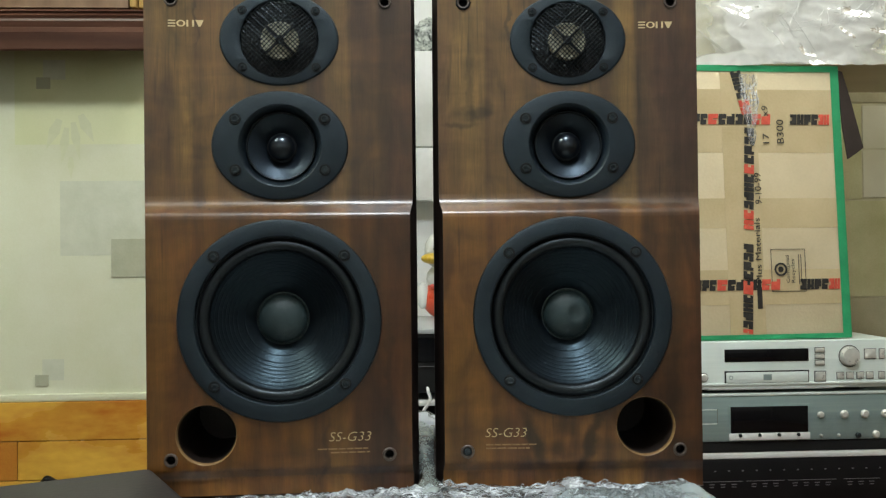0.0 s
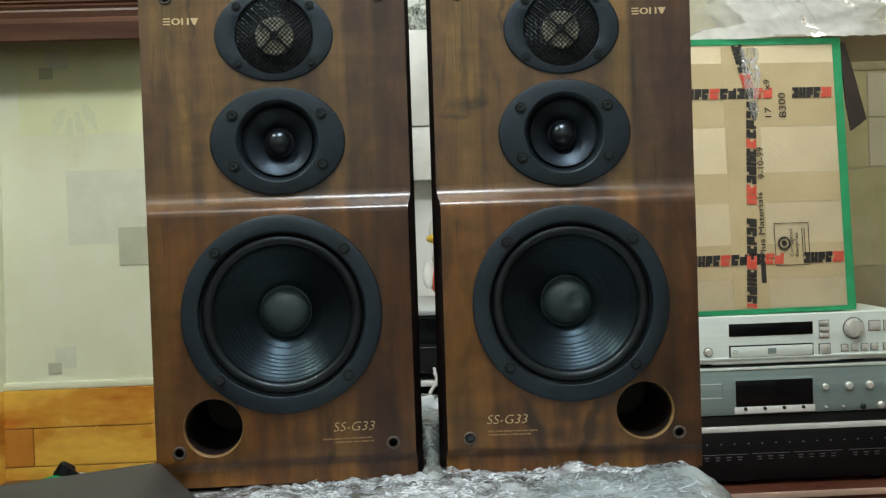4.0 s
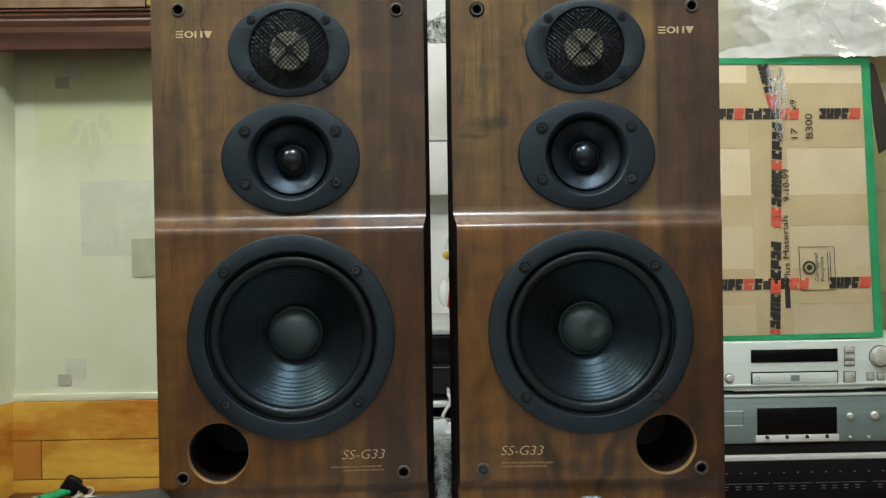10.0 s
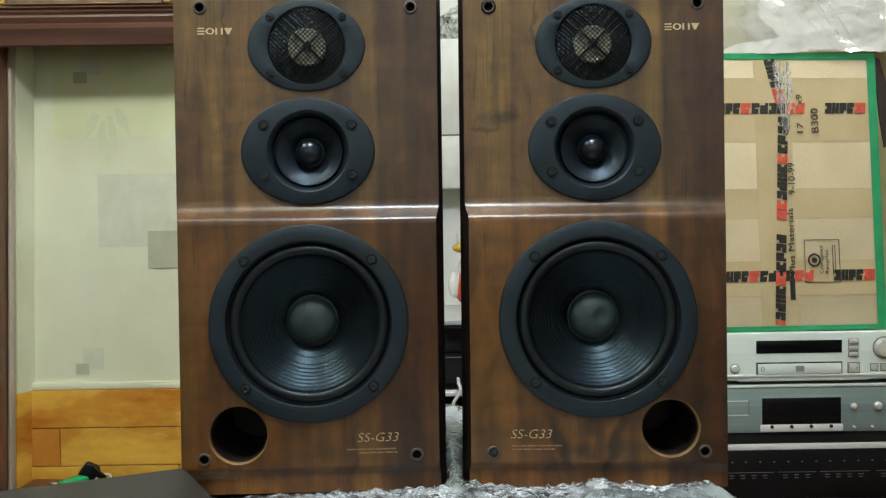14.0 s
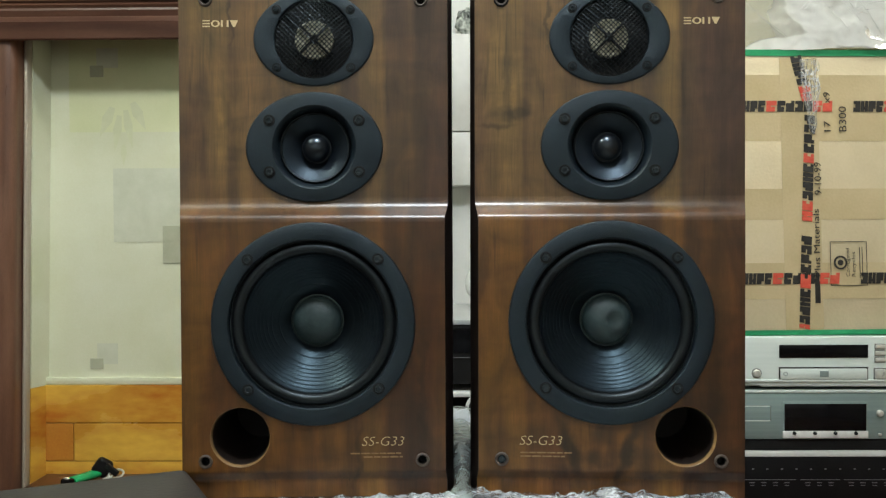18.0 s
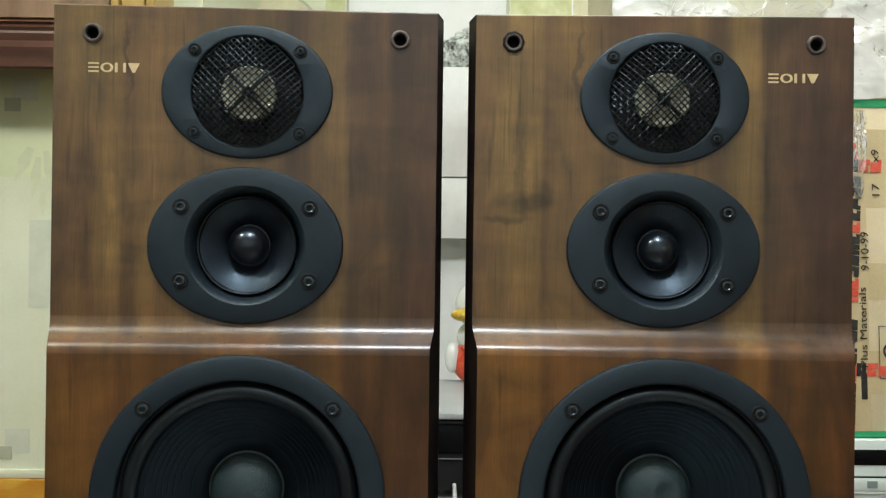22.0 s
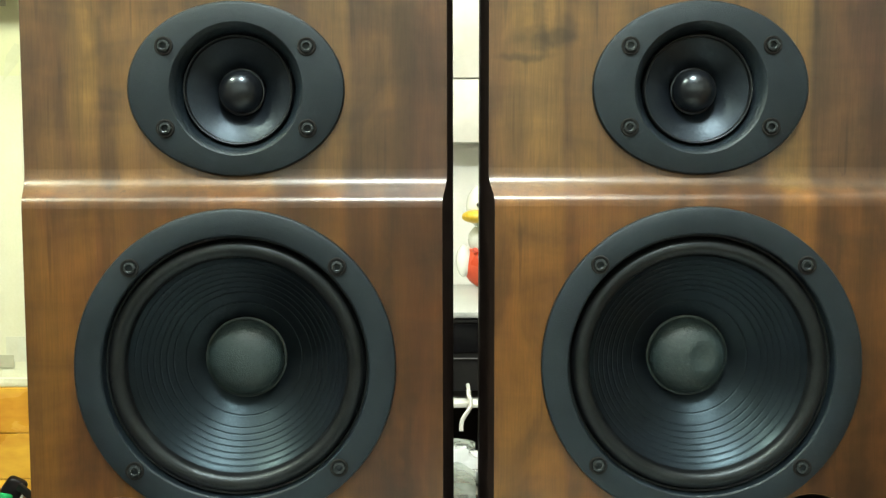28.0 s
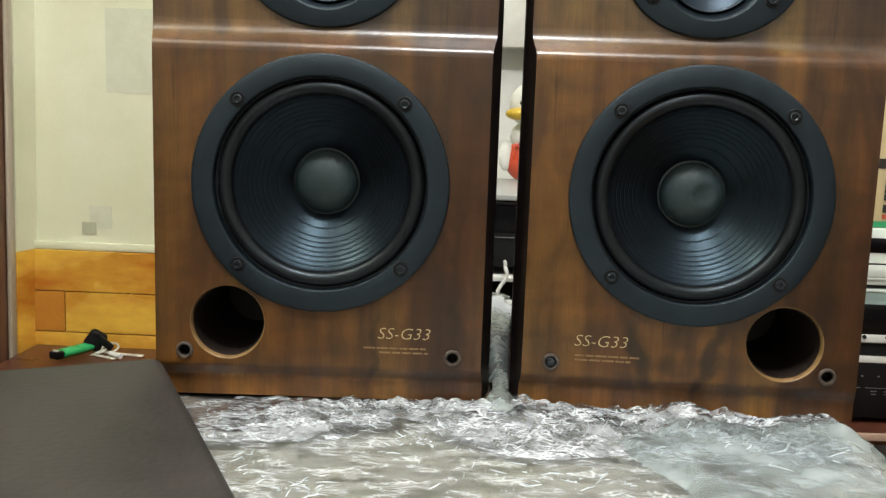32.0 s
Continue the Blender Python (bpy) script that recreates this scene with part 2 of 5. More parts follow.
def film(name, haze, rough, crumple=0.0, size=60.0, stretch=(1, 1, 1), uneven=0.6, patch=14, span_=(0.35, 0.7), white=(0.78, 0.84, 0.90), tone=(0.95, 0.97, 0.96), cells_=False, folds=0, worn=0.5, sharp=0.6):
    """Thin clear wrapping film: see-through, milky in patches, glossier at a slant, its crumples many small flat facets that meet in sharp creases."""
    m, n, l, p = nodes_of(name)
    n.remove(p)
    out = n["Material Output"]
    clear, gloss, milk = n.new("ShaderNodeBsdfTransparent"), n.new("ShaderNodeBsdfGlossy"), n.new("ShaderNodeBsdfDiffuse")
    clear.inputs[0].default_value = (*tone, 1)
    gloss.inputs["Roughness"].default_value = rough
    milk.inputs[0].default_value = (*white, 1)
    edge, first, second = n.new("ShaderNodeFresnel"), n.new("ShaderNodeMixShader"), n.new("ShaderNodeMixShader")
    edge.inputs[0].default_value = 1.5
    at, to, bend = n.new("ShaderNodeTexCoord"), n.new("ShaderNodeMapping"), n.new("ShaderNodeMixRGB")
    to.inputs["Scale"].default_value = stretch
    l.new(at.outputs["Object"], to.inputs[0])
    twist = n.new("ShaderNodeTexNoise")
    twist.inputs["Scale"].default_value, twist.inputs["Detail"].default_value = size * 0.35, 3
    l.new(to.outputs[0], twist.inputs[0])
    bend.blend_type, bend.inputs[0].default_value = "LINEAR_LIGHT", 1.2 / size
    l.new(to.outputs[0], bend.inputs[1])
    l.new(twist.outputs["Color"], bend.inputs[2])
    height = None
    for k, (factor, weight) in enumerate(((0.45, 1.0), (1.0, 0.5), (2.3, 0.22))):
        cells, w = n.new("ShaderNodeTexVoronoi"), n.new("ShaderNodeMath")
        cells.distance = "MANHATTAN"
        cells.inputs["Scale"].default_value = size * factor
        l.new(bend.outputs[0], cells.inputs["Vector"])
        w.operation = "MULTIPLY_ADD"
        w.inputs[1].default_value, w.inputs[2].default_value = weight, 0.0
        l.new(cells.outputs["Distance"], w.inputs[0])
        if height:
            l.new(height.outputs[0], w.inputs[2])
        height = w
    relief = n.new("ShaderNodeBump")
    relief.inputs["Strength"].default_value, relief.inputs["Distance"].default_value = min(1.0, crumple), 1.1 / size
    l.new(height.outputs[0], relief.inputs["Height"])
    if crumple:
        for node in (gloss, edge):
            l.new(relief.outputs[0], node.inputs["Normal"])
    stains, span = n.new("ShaderNodeTexNoise"), n.new("ShaderNodeMapRange")
    stains.inputs["Scale"].default_value, stains.inputs["Detail"].default_value = patch, 4
    l.new(at.outputs["Object"], stains.inputs[0])
    span.inputs[1].default_value, span.inputs[2].default_value, span.inputs[3].default_value, span.inputs[4].default_value = *span_, haze * (1 - uneven), min(1.0, haze * (1 + uneven))
    l.new(stains.outputs[0], span.inputs[0])
    if cells_:
        # flat panes of film between straight folds, each more or less milky
        panes, shade = n.new("ShaderNodeTexVoronoi"), n.new("ShaderNodeMath")
        panes.feature, panes.inputs["Scale"].default_value, panes.inputs["Smoothness"].default_value = "SMOOTH_F1", patch, 0.12
        l.new(bend.outputs[0], panes.inputs["Vector"])
        shade.operation, shade.inputs[1].default_value = "MULTIPLY_ADD", 0.55
        l.new(stains.outputs[0], shade.inputs[0])
        half = n.new("ShaderNodeMath")
        half.operation, half.inputs[1].default_value = "MULTIPLY", 0.45
        l.new(panes.outputs["Color"], half.inputs[0])
        l.new(half.outputs[0], shade.inputs[2])
        l.new(shade.outputs[0], span.inputs[0])
    level = span
    if folds:
        # white lines that paint the highlights along sharp folds, gathered in places
        where, spread = n.new("ShaderNodeTexNoise"), n.new("ShaderNodeMapRange")
        bend.inputs[0].default_value = 0.45 / size
        where.inputs["Scale"].default_value, where.inputs["Detail"].default_value = folds * 0.5, 3
        l.new(to.outputs[0], where.inputs[0])
        spread.inputs[1].default_value, spread.inputs[2].default_value, spread.inputs[3].default_value, spread.inputs[4].default_value = worn, worn + 0.14, 0.0, 1.0
        l.new(where.outputs[0], spread.inputs[0])
        for k, thin, turn in ((0.8, 0.06, 0.5), (1.0, 0.07, -0.75), (2.0, 0.10, 1.2)):
            net, line, kept, most = n.new("ShaderNodeTexVoronoi"), n.new("ShaderNodeMapRange"), n.new("ShaderNodeMath"), n.new("ShaderNodeMath")
            net.feature, net.inputs["Scale"].default_value = "DISTANCE_TO_EDGE", folds * k
            lay = n.new("ShaderNodeMapping")
            lay.inputs["Rotation"].default_value, lay.inputs["Scale"].default_value = (0.0, 0.0, turn), (0.45, 1.5, 1.0)
            l.new(bend.outputs[0], lay.inputs[0])
            l.new(lay.outputs[0], net.inputs["Vector"])
            line.inputs[1].default_value, line.inputs[2].default_value, line.inputs[3].default_value, line.inputs[4].default_value = 0.0, thin, sharp, 0.0
            l.new(net.outputs["Distance"], line.inputs[0])
            kept.operation, most.operation = "MULTIPLY", "MAXIMUM"
            l.new(line.outputs[0], kept.inputs[0])
            l.new(spread.outputs[0], kept.inputs[1])
            l.new(kept.outputs[0], most.inputs[0])
            l.new(level.outputs[0], most.inputs[1])
            level = most
    l.new(level.outputs[0], first.inputs[0])
    l.new(clear.outputs[0], first.inputs[1])
    l.new(milk.outputs[0], first.inputs[2])
    l.new(edge.outputs[0], second.inputs[0])
    l.new(first.outputs[0], second.inputs[1])
    l.new(gloss.outputs[0], second.inputs[2])
    l.new(second.outputs[0], out.inputs[0])
    return m


def glass(name):
    m, n, l, p = nodes_of(name)
    p.inputs["Base Color"].default_value = (0.004, 0.004, 0.005, 1)
    p.inputs["Roughness"].default_value, p.inputs["Specular IOR Level"].default_value = 0.12, 0.2
    return m


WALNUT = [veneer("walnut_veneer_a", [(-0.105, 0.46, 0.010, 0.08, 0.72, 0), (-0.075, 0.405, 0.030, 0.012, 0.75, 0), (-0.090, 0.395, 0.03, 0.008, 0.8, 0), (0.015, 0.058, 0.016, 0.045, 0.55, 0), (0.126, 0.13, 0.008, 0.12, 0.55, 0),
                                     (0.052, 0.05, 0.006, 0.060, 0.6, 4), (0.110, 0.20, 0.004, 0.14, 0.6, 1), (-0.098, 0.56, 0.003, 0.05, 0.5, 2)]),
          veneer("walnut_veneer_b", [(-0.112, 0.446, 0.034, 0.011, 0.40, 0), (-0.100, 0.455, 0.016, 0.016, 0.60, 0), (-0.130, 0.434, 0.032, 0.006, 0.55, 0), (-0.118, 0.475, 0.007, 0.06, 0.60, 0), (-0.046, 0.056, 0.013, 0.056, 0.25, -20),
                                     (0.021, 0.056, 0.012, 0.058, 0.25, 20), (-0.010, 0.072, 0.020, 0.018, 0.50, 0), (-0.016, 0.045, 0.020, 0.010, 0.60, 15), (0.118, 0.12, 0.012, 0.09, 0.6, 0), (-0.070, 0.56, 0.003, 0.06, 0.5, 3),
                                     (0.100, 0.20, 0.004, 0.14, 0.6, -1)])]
SIDE = surface("dark_brown_vinyl", (0.009, 0.005, 0.0035), (0.016, 0.008, 0.006), 12, 0.55, 0.1, stretch=(1, 1, 0.2), spec=0.25)
RAWWOOD = surface("bare_wood_edge", (0.15, 0.085, 0.034), (0.27, 0.16, 0.066), 30, 0.45, 0.1)
FLANGE = surface("blue_black_plastic", (0.0056, 0.0104, 0.0155), (0.0088, 0.0155, 0.0225), 40, 0.42, 0.25, fine=1600, tint=(0.8, 0.93, 1.0))
RUBBER = surface("black_rubber", (0.0025, 0.003, 0.0036), (0.006, 0.0068, 0.008), 60, 0.41, 0.1, tint=(0.75, 0.9, 1.0))
CONE = surface("coated_paper_cone", (0.0020, 0.0028, 0.0044), (0.0040, 0.0054, 0.0086), 25, 0.37, 0.05, fine=500, spec=0.42, tint=(0.54, 0.82, 1.0))
MIDCONE = surface("midrange_cone_paper", (0.004, 0.006, 0.0095), (0.008, 0.011, 0.016), 25, 0.40, 0.05, fine=500, spec=0.52, tint=(0.6, 0.8, 1.0))
CAP = surface("felt_dust_cap", (0.020, 0.036, 0.040), (0.034, 0.056, 0.060), 40, 0.42, 0.3, fine=900)
DOME = surface("glossy_black_dome", (0.004, 0.005, 0.007), (0.006, 0.007, 0.010), 30, 0.30, 0.0, spec=0.6, coat=0.4, tint=(0.65, 0.82, 1.0))
TUBE = surface("grey_brown_card_tube", (0.010, 0.006, 0.0045), (0.020, 0.012, 0.009), 60, 0.5, 0.1)
BLACK = surface("matt_black", (0.004, 0.004, 0.0045), (0.007, 0.007, 0.0075), 30, 0.7, 0.1, spec=0.3)
WIRE = surface("black_wire", (0.002, 0.003, 0.004), (0.005, 0.007, 0.009), 300, 0.36, 0.0, metal=0.0, spec=0.36, tint=(0.75, 0.9, 1.0))
CREAM = surface("cream_diaphragm", (0.40, 0.38, 0.27), (0.55, 0.53, 0.40), 90, 0.5, 0.2)
SCREW = surface("black_screw", (0.024, 0.030, 0.034), (0.060, 0.072, 0.078), 300, 0.24, 0.0, metal=0.45, tint=(0.8, 0.93, 1.0))
SOCKET = surface("grey_brown_socket", (0.058, 0.042, 0.034), (0.10, 0.078, 0.064), 200, 0.5, 0.15)
GOLD = surface("pale_gold_print", (0.50, 0.38, 0.20), (0.64, 0.50, 0.28), 200, 0.4, 0.0)
FAINT = surface("worn_gold_print", (0.19, 0.105, 0.042), (0.29, 0.17, 0.072), 200, 0.5, 0.0)

# ---- helpers for shapes ----


def mesh_of(name, bm, smooth=True, angle=0.6):
    me = bpy.data.meshes.new(name)
    bmesh.ops.recalc_face_normals(bm, faces=bm.faces)
    bm.to_mesh(me)
    bm.free()
    if smooth:
        me.shade_smooth()
        me.set_sharp_from_angle(angle=angle)
    return me


def part(name, bm, material, parent, label="", smooth=True, m=None, angle=0.6):
    ob = new(name, mesh_of(name, bm, smooth, angle))
    for one in material if isinstance(material, (list, tuple)) else [material]:
        ob.data.materials.append(one)
    ob.parent = parent
    if m is not None:
        ob.matrix_basis = m
    if label:
        tagged(ob, label)
    return ob


def again(ob, parent, m):
    """The same part once more, sharing its mesh."""
    o = new(ob.name.split(".")[0], ob.data)
    o.parent, o.matrix_basis = parent, m
    return o


def thing(name, m, label, category, group="", kind=""):
    ob = new(name)
    ob.empty_display_size = 0.05
    ob.matrix_basis = m
    return tagged(ob, label, category, group, kind)


def solid(name, bm, material, label, category="", group="", kind="", m=None, smooth=True):
    return tagged(part(name, bm, material, None, "", smooth, m), label, category, group, kind)


def block(x0, x1, y0, y1, z0, z1, bevel=0.0, bm=None, segments=2):
    bm = bm or bmesh.new()
    got = bmesh.ops.create_cube(bm, size=1, matrix=Matrix.Translation(((x0 + x1) / 2, (y0 + y1) / 2, (z0 + z1) / 2)) @ Matrix.Diagonal((x1 - x0, y1 - y0, z1 - z0, 1)))
    if bevel:
        edges = list({e for v in got["verts"] for e in v.link_edges})
        bmesh.ops.bevel(bm, geom=edges, offset=bevel, segments=segments, affect="EDGES", profile=0.5)
    return bm


def lathe(profile, turns=64, a=1.0, b=1.0, bm=None, cx=0.0, cz=0.0):
    """Turns points (radius, depth) round the y axis; a radius may be a pair (half width, half height) for an oval."""
    bm = bm or bmesh.new()
    rings = []
    for r, y in profile:
        rx, rz = r if isinstance(r, tuple) else (r, r)
        if rx < 1e-6:
            rings.append([bm.verts.new((cx, y, cz))])
        else:
            rings.append([bm.verts.new((cx + rx * a * math.cos(2 * math.pi * i / turns), y, cz + rz * b * math.sin(2 * math.pi * i / turns))) for i in range(turns)])
    for p, q in zip(rings, rings[1:]):
        for i in range(turns):
            j = (i + 1) % turns
            face = [p[i], p[j], q[j], q[i]] if len(p) > 1 and len(q) > 1 else [p[0], q[j], q[i]] if len(q) > 1 else [p[i], p[j], q[0]]
            bm.faces.new(face)
    return bm


def tube(points, radius, sides=8, bm=None):
    """A round rod along points."""
    bm = bm or bmesh.new()
    pts = [Vector(p) for p in points]
    rings = []
    for i, p in enumerate(pts):
        way = (pts[min(i + 1, len(pts) - 1)] - pts[max(i - 1, 0)]).normalized()
        side = way.orthogonal().normalized() if i == 0 else (side - way * side.dot(way)).normalized()
        up = way.cross(side)
        rings.append([bm.verts.new(p + radius * (math.cos(2 * math.pi * k / sides) * side + math.sin(2 * math.pi * k / sides) * up)) for k in range(sides)])
    for p, q in zip(rings, rings[1:]):
        for k in range(sides):
            bm.faces.new((p[k], p[(k + 1) % sides], q[(k + 1) % sides], q[k]))
    bm.faces.new(rings[0])
    bm.faces.new(list(reversed(rings[-1])))
    return bm


def sheet_with_holes(x0, x1, z0, z1, y, holes, bm):
    """An upright sheet at depth y with round holes (x, z, radius)."""
    edges = []
    outer = [bm.verts.new((x, y, z)) for x, z in ((x0, z0), (x1, z0), (x1, z1), (x0, z1))]
    edges += [bm.edges.new((outer[i], outer[(i + 1) % 4])) for i in range(4)]
    for hx, hz, r in holes:
        count = 48 if r > 0.02 else 20
        ring = [bm.verts.new((hx + r * math.cos(2 * math.pi * i / count), y, hz + r * math.sin(2 * math.pi * i / count))) for i in range(count)]
        edges += [bm.edges.new((ring[i], ring[(i + 1) % count])) for i in range(count)]
    bmesh.ops.triangle_fill(bm, edges=edges, use_beauty=True, use_dissolve=False)


def lettering(words, x0, x1, z0, z1, y, shear=0.0, depth=0.0003):
    """Raised print of the words that fills the given rectangle of an upright face."""
    curve = bpy.data.curves.new("print", "FONT")
    curve.body, curve.shear, curve.extrude, curve.resolution_u = words, shear, 0.01, 3
    curve.offset = -0.019 if shear else 0.0
    ob = new("print", curve)
    bpy.context.view_layer.update()
    me = bpy.data.meshes.new_from_object(ob.evaluated_get(bpy.context.evaluated_depsgraph_get()))
    bpy.data.objects.remove(ob)
    bm = bmesh.new()
    bm.from_mesh(me)
    lo = [min(v.co[k] for v in bm.verts) for k in range(3)]
    hi = [max(v.co[k] for v in bm.verts) for k in range(3)]
    for v in bm.verts:
        u, w, d = [(v.co[k] - lo[k]) / (hi[k] - lo[k]) for k in range(3)]
        v.co = (x0 + u * (x1 - x0), y - depth * d, z0 + w * (z1 - z0))
    return bm


def crumpled(x0, x1, y0, y1, nx, ny, height, seed, bm=None):
    """A creased sheet over a rectangle: height(x, y) gives its level, creases are sharp and uneven."""
    bm = bm or bmesh.new()
    grid = []
    for j in range(ny + 1):
        row = []
        for i in range(nx + 1):
            x, y = x0 + (x1 - x0) * i / nx, y0 + (y1 - y0) * j / ny
            jig = noise.noise_vector(Vector((x * 60, y * 60, seed)))
            row.append(bm.verts.new((x + jig.x * 0.004, y + jig.y * 0.004, height(x, y))))
        grid.append(row)
    for j in range(ny):
        for i in range(nx):
            a, b, c, d = grid[j][i], grid[j][i + 1], grid[j + 1][i + 1], grid[j + 1][i]
            if (i * 7 + j * 3) % 2:
                bm.faces.new((a, b, c)), bm.faces.new((a, c, d))
            else:
                bm.faces.new((a, b, d)), bm.faces.new((b, c, d))
    return bm


def creases(x, y, z, seed, size):
    p = Vector((x, y, z)) * size + Vector((seed, seed * 0.7, seed * 1.3))
    p += noise.noise_vector(p * 0.6) * 0.7
    return noise.ridged_multi_fractal(p, 0.9, 2.1, 4, 1.0, 2.0)


def pleats(bm, count, seed, level, x0, x1, y0, y1, keep, longest, thick=0.0006, ways=()):
    """Sharp folded pleats that stand in for the film's glints: thin raised ridges that run a little way over it and die
    out.
    """
    rnd = random.Random(seed)
    made = 0
    while made < count:
        x, y = rnd.uniform(x0, x1), rnd.uniform(y0, y1)
        if noise.noise(Vector((x * 16, y * 16, seed))) + rnd.uniform(-0.4, 0.4) < keep:
            continue
        made += 1
        a, reach, bend = 3.5 * noise.noise(Vector((x * 7, y * 7, seed + 3))) + rnd.gauss(0.2, 0.45), longest * rnd.uniform(0.2, 1.0) ** 2, rnd.uniform(-14, 14)
        wide, tall = thick * rnd.uniform(0.4, 1.2), thick * rnd.uniform(0.5, 1.6)
        rows_, kink = [], rnd.uniform(-0.9, 0.9)
        if ways:
            a, bend, kink = math.radians(rnd.choice(ways) + rnd.gauss(0, 7)), bend * 0.15, kink * 0.25
        for k in range(7):
            u = k / 6
            px_, py_ = (x, y) if k == 0 else (px_ + math.cos(a) * reach / 6, py_ + math.sin(a) * reach / 6)
            a += bend * reach / 6 + (kink if k == 3 else 0.0)
            fade = math.sin(math.pi * (0.08 + 0.84 * u))
            nx_, ny_ = -math.sin(a) * wide * fade, math.cos(a) * wide * fade
            zz = level(px_, py_)
            rows_.append([bm.verts.new((px_ + nx_ * q, py_ + ny_ * q, zz + tall * fade * h)) for q, h in ((-1, -0.2), (-0.35, 0.8), (0.35, 1.0), (1, -0.2))])
        for p, q in zip(rows_, rows_[1:]):
            for k in range(3):
                f = bm.faces.new((p[k], p[k + 1], q[k + 1], q[k]))
                f.material_index = 1


# milky white, so the pleats show as painted glints
GLINT_PLEAT = film("white_glint_pleat", 0.85, 0.12, 0, uneven=0.15)


# ---- the two loudspeakers ----
BASE, ZW = 0.697, 0.203
STEP, HALF, HALF_UP, BODY, FRONT = 0.0186, 0.1525, 0.157, 0.163, 0.045
TOP = 0.605


def rounded(points, radii, steps=5):
    """A line of points (y, z) with its corners rounded."""
    out = [Vector(points[0])]
    for i in range(1, len(points) - 1):
        p, a, b = Vector(points[i]), Vector(points[i - 1]), Vector(points[i + 1])
        r = radii[i]
        a, b = p + (a - p).normalized() * r, p + (b - p).normalized() * r
        for k in range(steps + 1):
            t = k / steps
            out.append(a * (1 - t) ** 2 + p * 2 * t * (1 - t) + b * t * t)
    out.append(Vector(points[-1]))
    return out


def screw_mesh(r):
    return lathe([(r, 0.0), (r, -0.0012), (r * 0.92, -0.0019), (r * 0.62, -0.0022), (r * 0.50, -0.0018), (r * 0.46, 0.0016), (0, 0.0018)], 20)


def loudspeaker(m, flip):
    """flip is 1 where the port lies at the lower left of the face, -1 where it lies at the lower right."""
    s = thing("loudspeaker", m, "walnut-veneered three-way loudspeaker with black drivers, standing on plastic film", "loudspeaker", "pair of loudspeakers")
    # the cabinet behind the front panel
    bm = bmesh.new()
    for x0, x1, y0, y1, z0, z1 in ((-BODY, BODY, FRONT, 0.30, 0, 0.014), (-BODY, BODY, FRONT, 0.30, TOP - 0.014, TOP), (-BODY, -BODY + 0.014, FRONT, 0.30, 0.014, TOP - 0.014),
                                   (BODY - 0.014, BODY, FRONT, 0.30, 0.014, TOP - 0.014), (-BODY + 0.014, BODY - 0.014, 0.288, 0.30, 0.014, TOP - 0.014)):
        block(x0, x1, y0, y1, z0, z1, 0, bm)
    part("cabinet", bm, SIDE, s, "dark brown vinyl cabinet", smooth=False)
    # the stepped front panel
    line = rounded([(0.008, 0.0), (0.008, 0.019), (0.0, 0.031), (0.0, 0.327), (STEP, 0.341), (STEP, TOP), (FRONT, TOP)], [0, 0.003, 0.003, 0.006, 0.009, 0.0015, 0])

    def half(y):
        return HALF + (HALF_UP - HALF) * min(y, FRONT) / STEP * 0.999
    bm = bmesh.new()
    low, high = (0.031 + 0.003, 0.327 - 0.006), (0.341 + 0.009, TOP - 0.0015)
    for p, q in zip(line, line[1:]):
        if abs(p.x - q.x) < 1e-6 and q.y - p.y > 0.1:
            continue
        v = [bm.verts.new(c) for c in ((-half(p.x), p.x, p.y), (half(p.x), p.x, p.y), (half(q.x), q.x, q.y), (-half(q.x), q.x, q.y))]
        bm.faces.new(v)
    bmesh.ops.remove_doubles(bm, verts=bm.verts, dist=1e-5)
    px, pz = -0.0855 * flip, ZW - 0.131
    sheet_with_holes(-half(0), half(0), *low, 0.0, [(0, ZW, 0.108), (px, pz, 0.0351), (-0.1256, ZW - 0.1589, 0.006), (0.1256, ZW - 0.1589, 0.006)], bm)
    sheet_with_holes(-half(STEP), half(STEP), *high, STEP, [(0, ZW + 0.206, 0.05), (0, ZW + 0.3325, 0.046), (-0.1257, ZW + 0.3784, 0.006), (0.1257, ZW + 0.3784, 0.006)], bm)
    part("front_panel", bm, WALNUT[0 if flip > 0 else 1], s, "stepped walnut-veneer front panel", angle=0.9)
    for side in (-1, 1):
        bm = bmesh.new()
        for p, q in zip(line, line[1:]):
            v = [bm.verts.new(c) for c in ((side * half(p.x), p.x, p.y), (side * half(q.x), q.x, q.y), (side * BODY, FRONT, q.y), (side * BODY, FRONT, p.y))]
            if q.y - p.y > 1e-6:
                bm.faces.new(v)
        part("edge_bevel", bm, SIDE, s, "dark bevelled cabinet edge", smooth=False)
    part("back_lining", block(-BODY + 0.015, BODY - 0.015, 0.16, 0.165, 0.015, TOP - 0.015), BLACK, s, "dark cabinet lining", smooth=False)
    # port
    port = part("port", lathe([(0.0352, 0.0), (0.0347, 0.0004), (0.0341, 0.0014), (0.0336, 0.0032), (0.0333, 0.0060)], 64), RAWWOOD, s, "port opening with a bare rounded wood edge", m=pose(px, 0, pz))
    part("port_tube", lathe([(0.0333, 0.0060), (0.0329, 0.0075), (0.0329, 0.15), (0, 0.15)], 48), TUBE, port, "black cardboard port tube")
    # woofer
    w = part("woofer", lathe([(0.1178, 0.0), (0.1178, -0.0022), (0.1171, -0.0036), (0.1154, -0.0044), (0.1000, -0.0050), (0.0985, -0.0046), (0.0976, -0.0034), (0.0972, 0.006)], 128), FLANGE, s, "black plastic woofer frame", m=pose(0, 0, ZW))
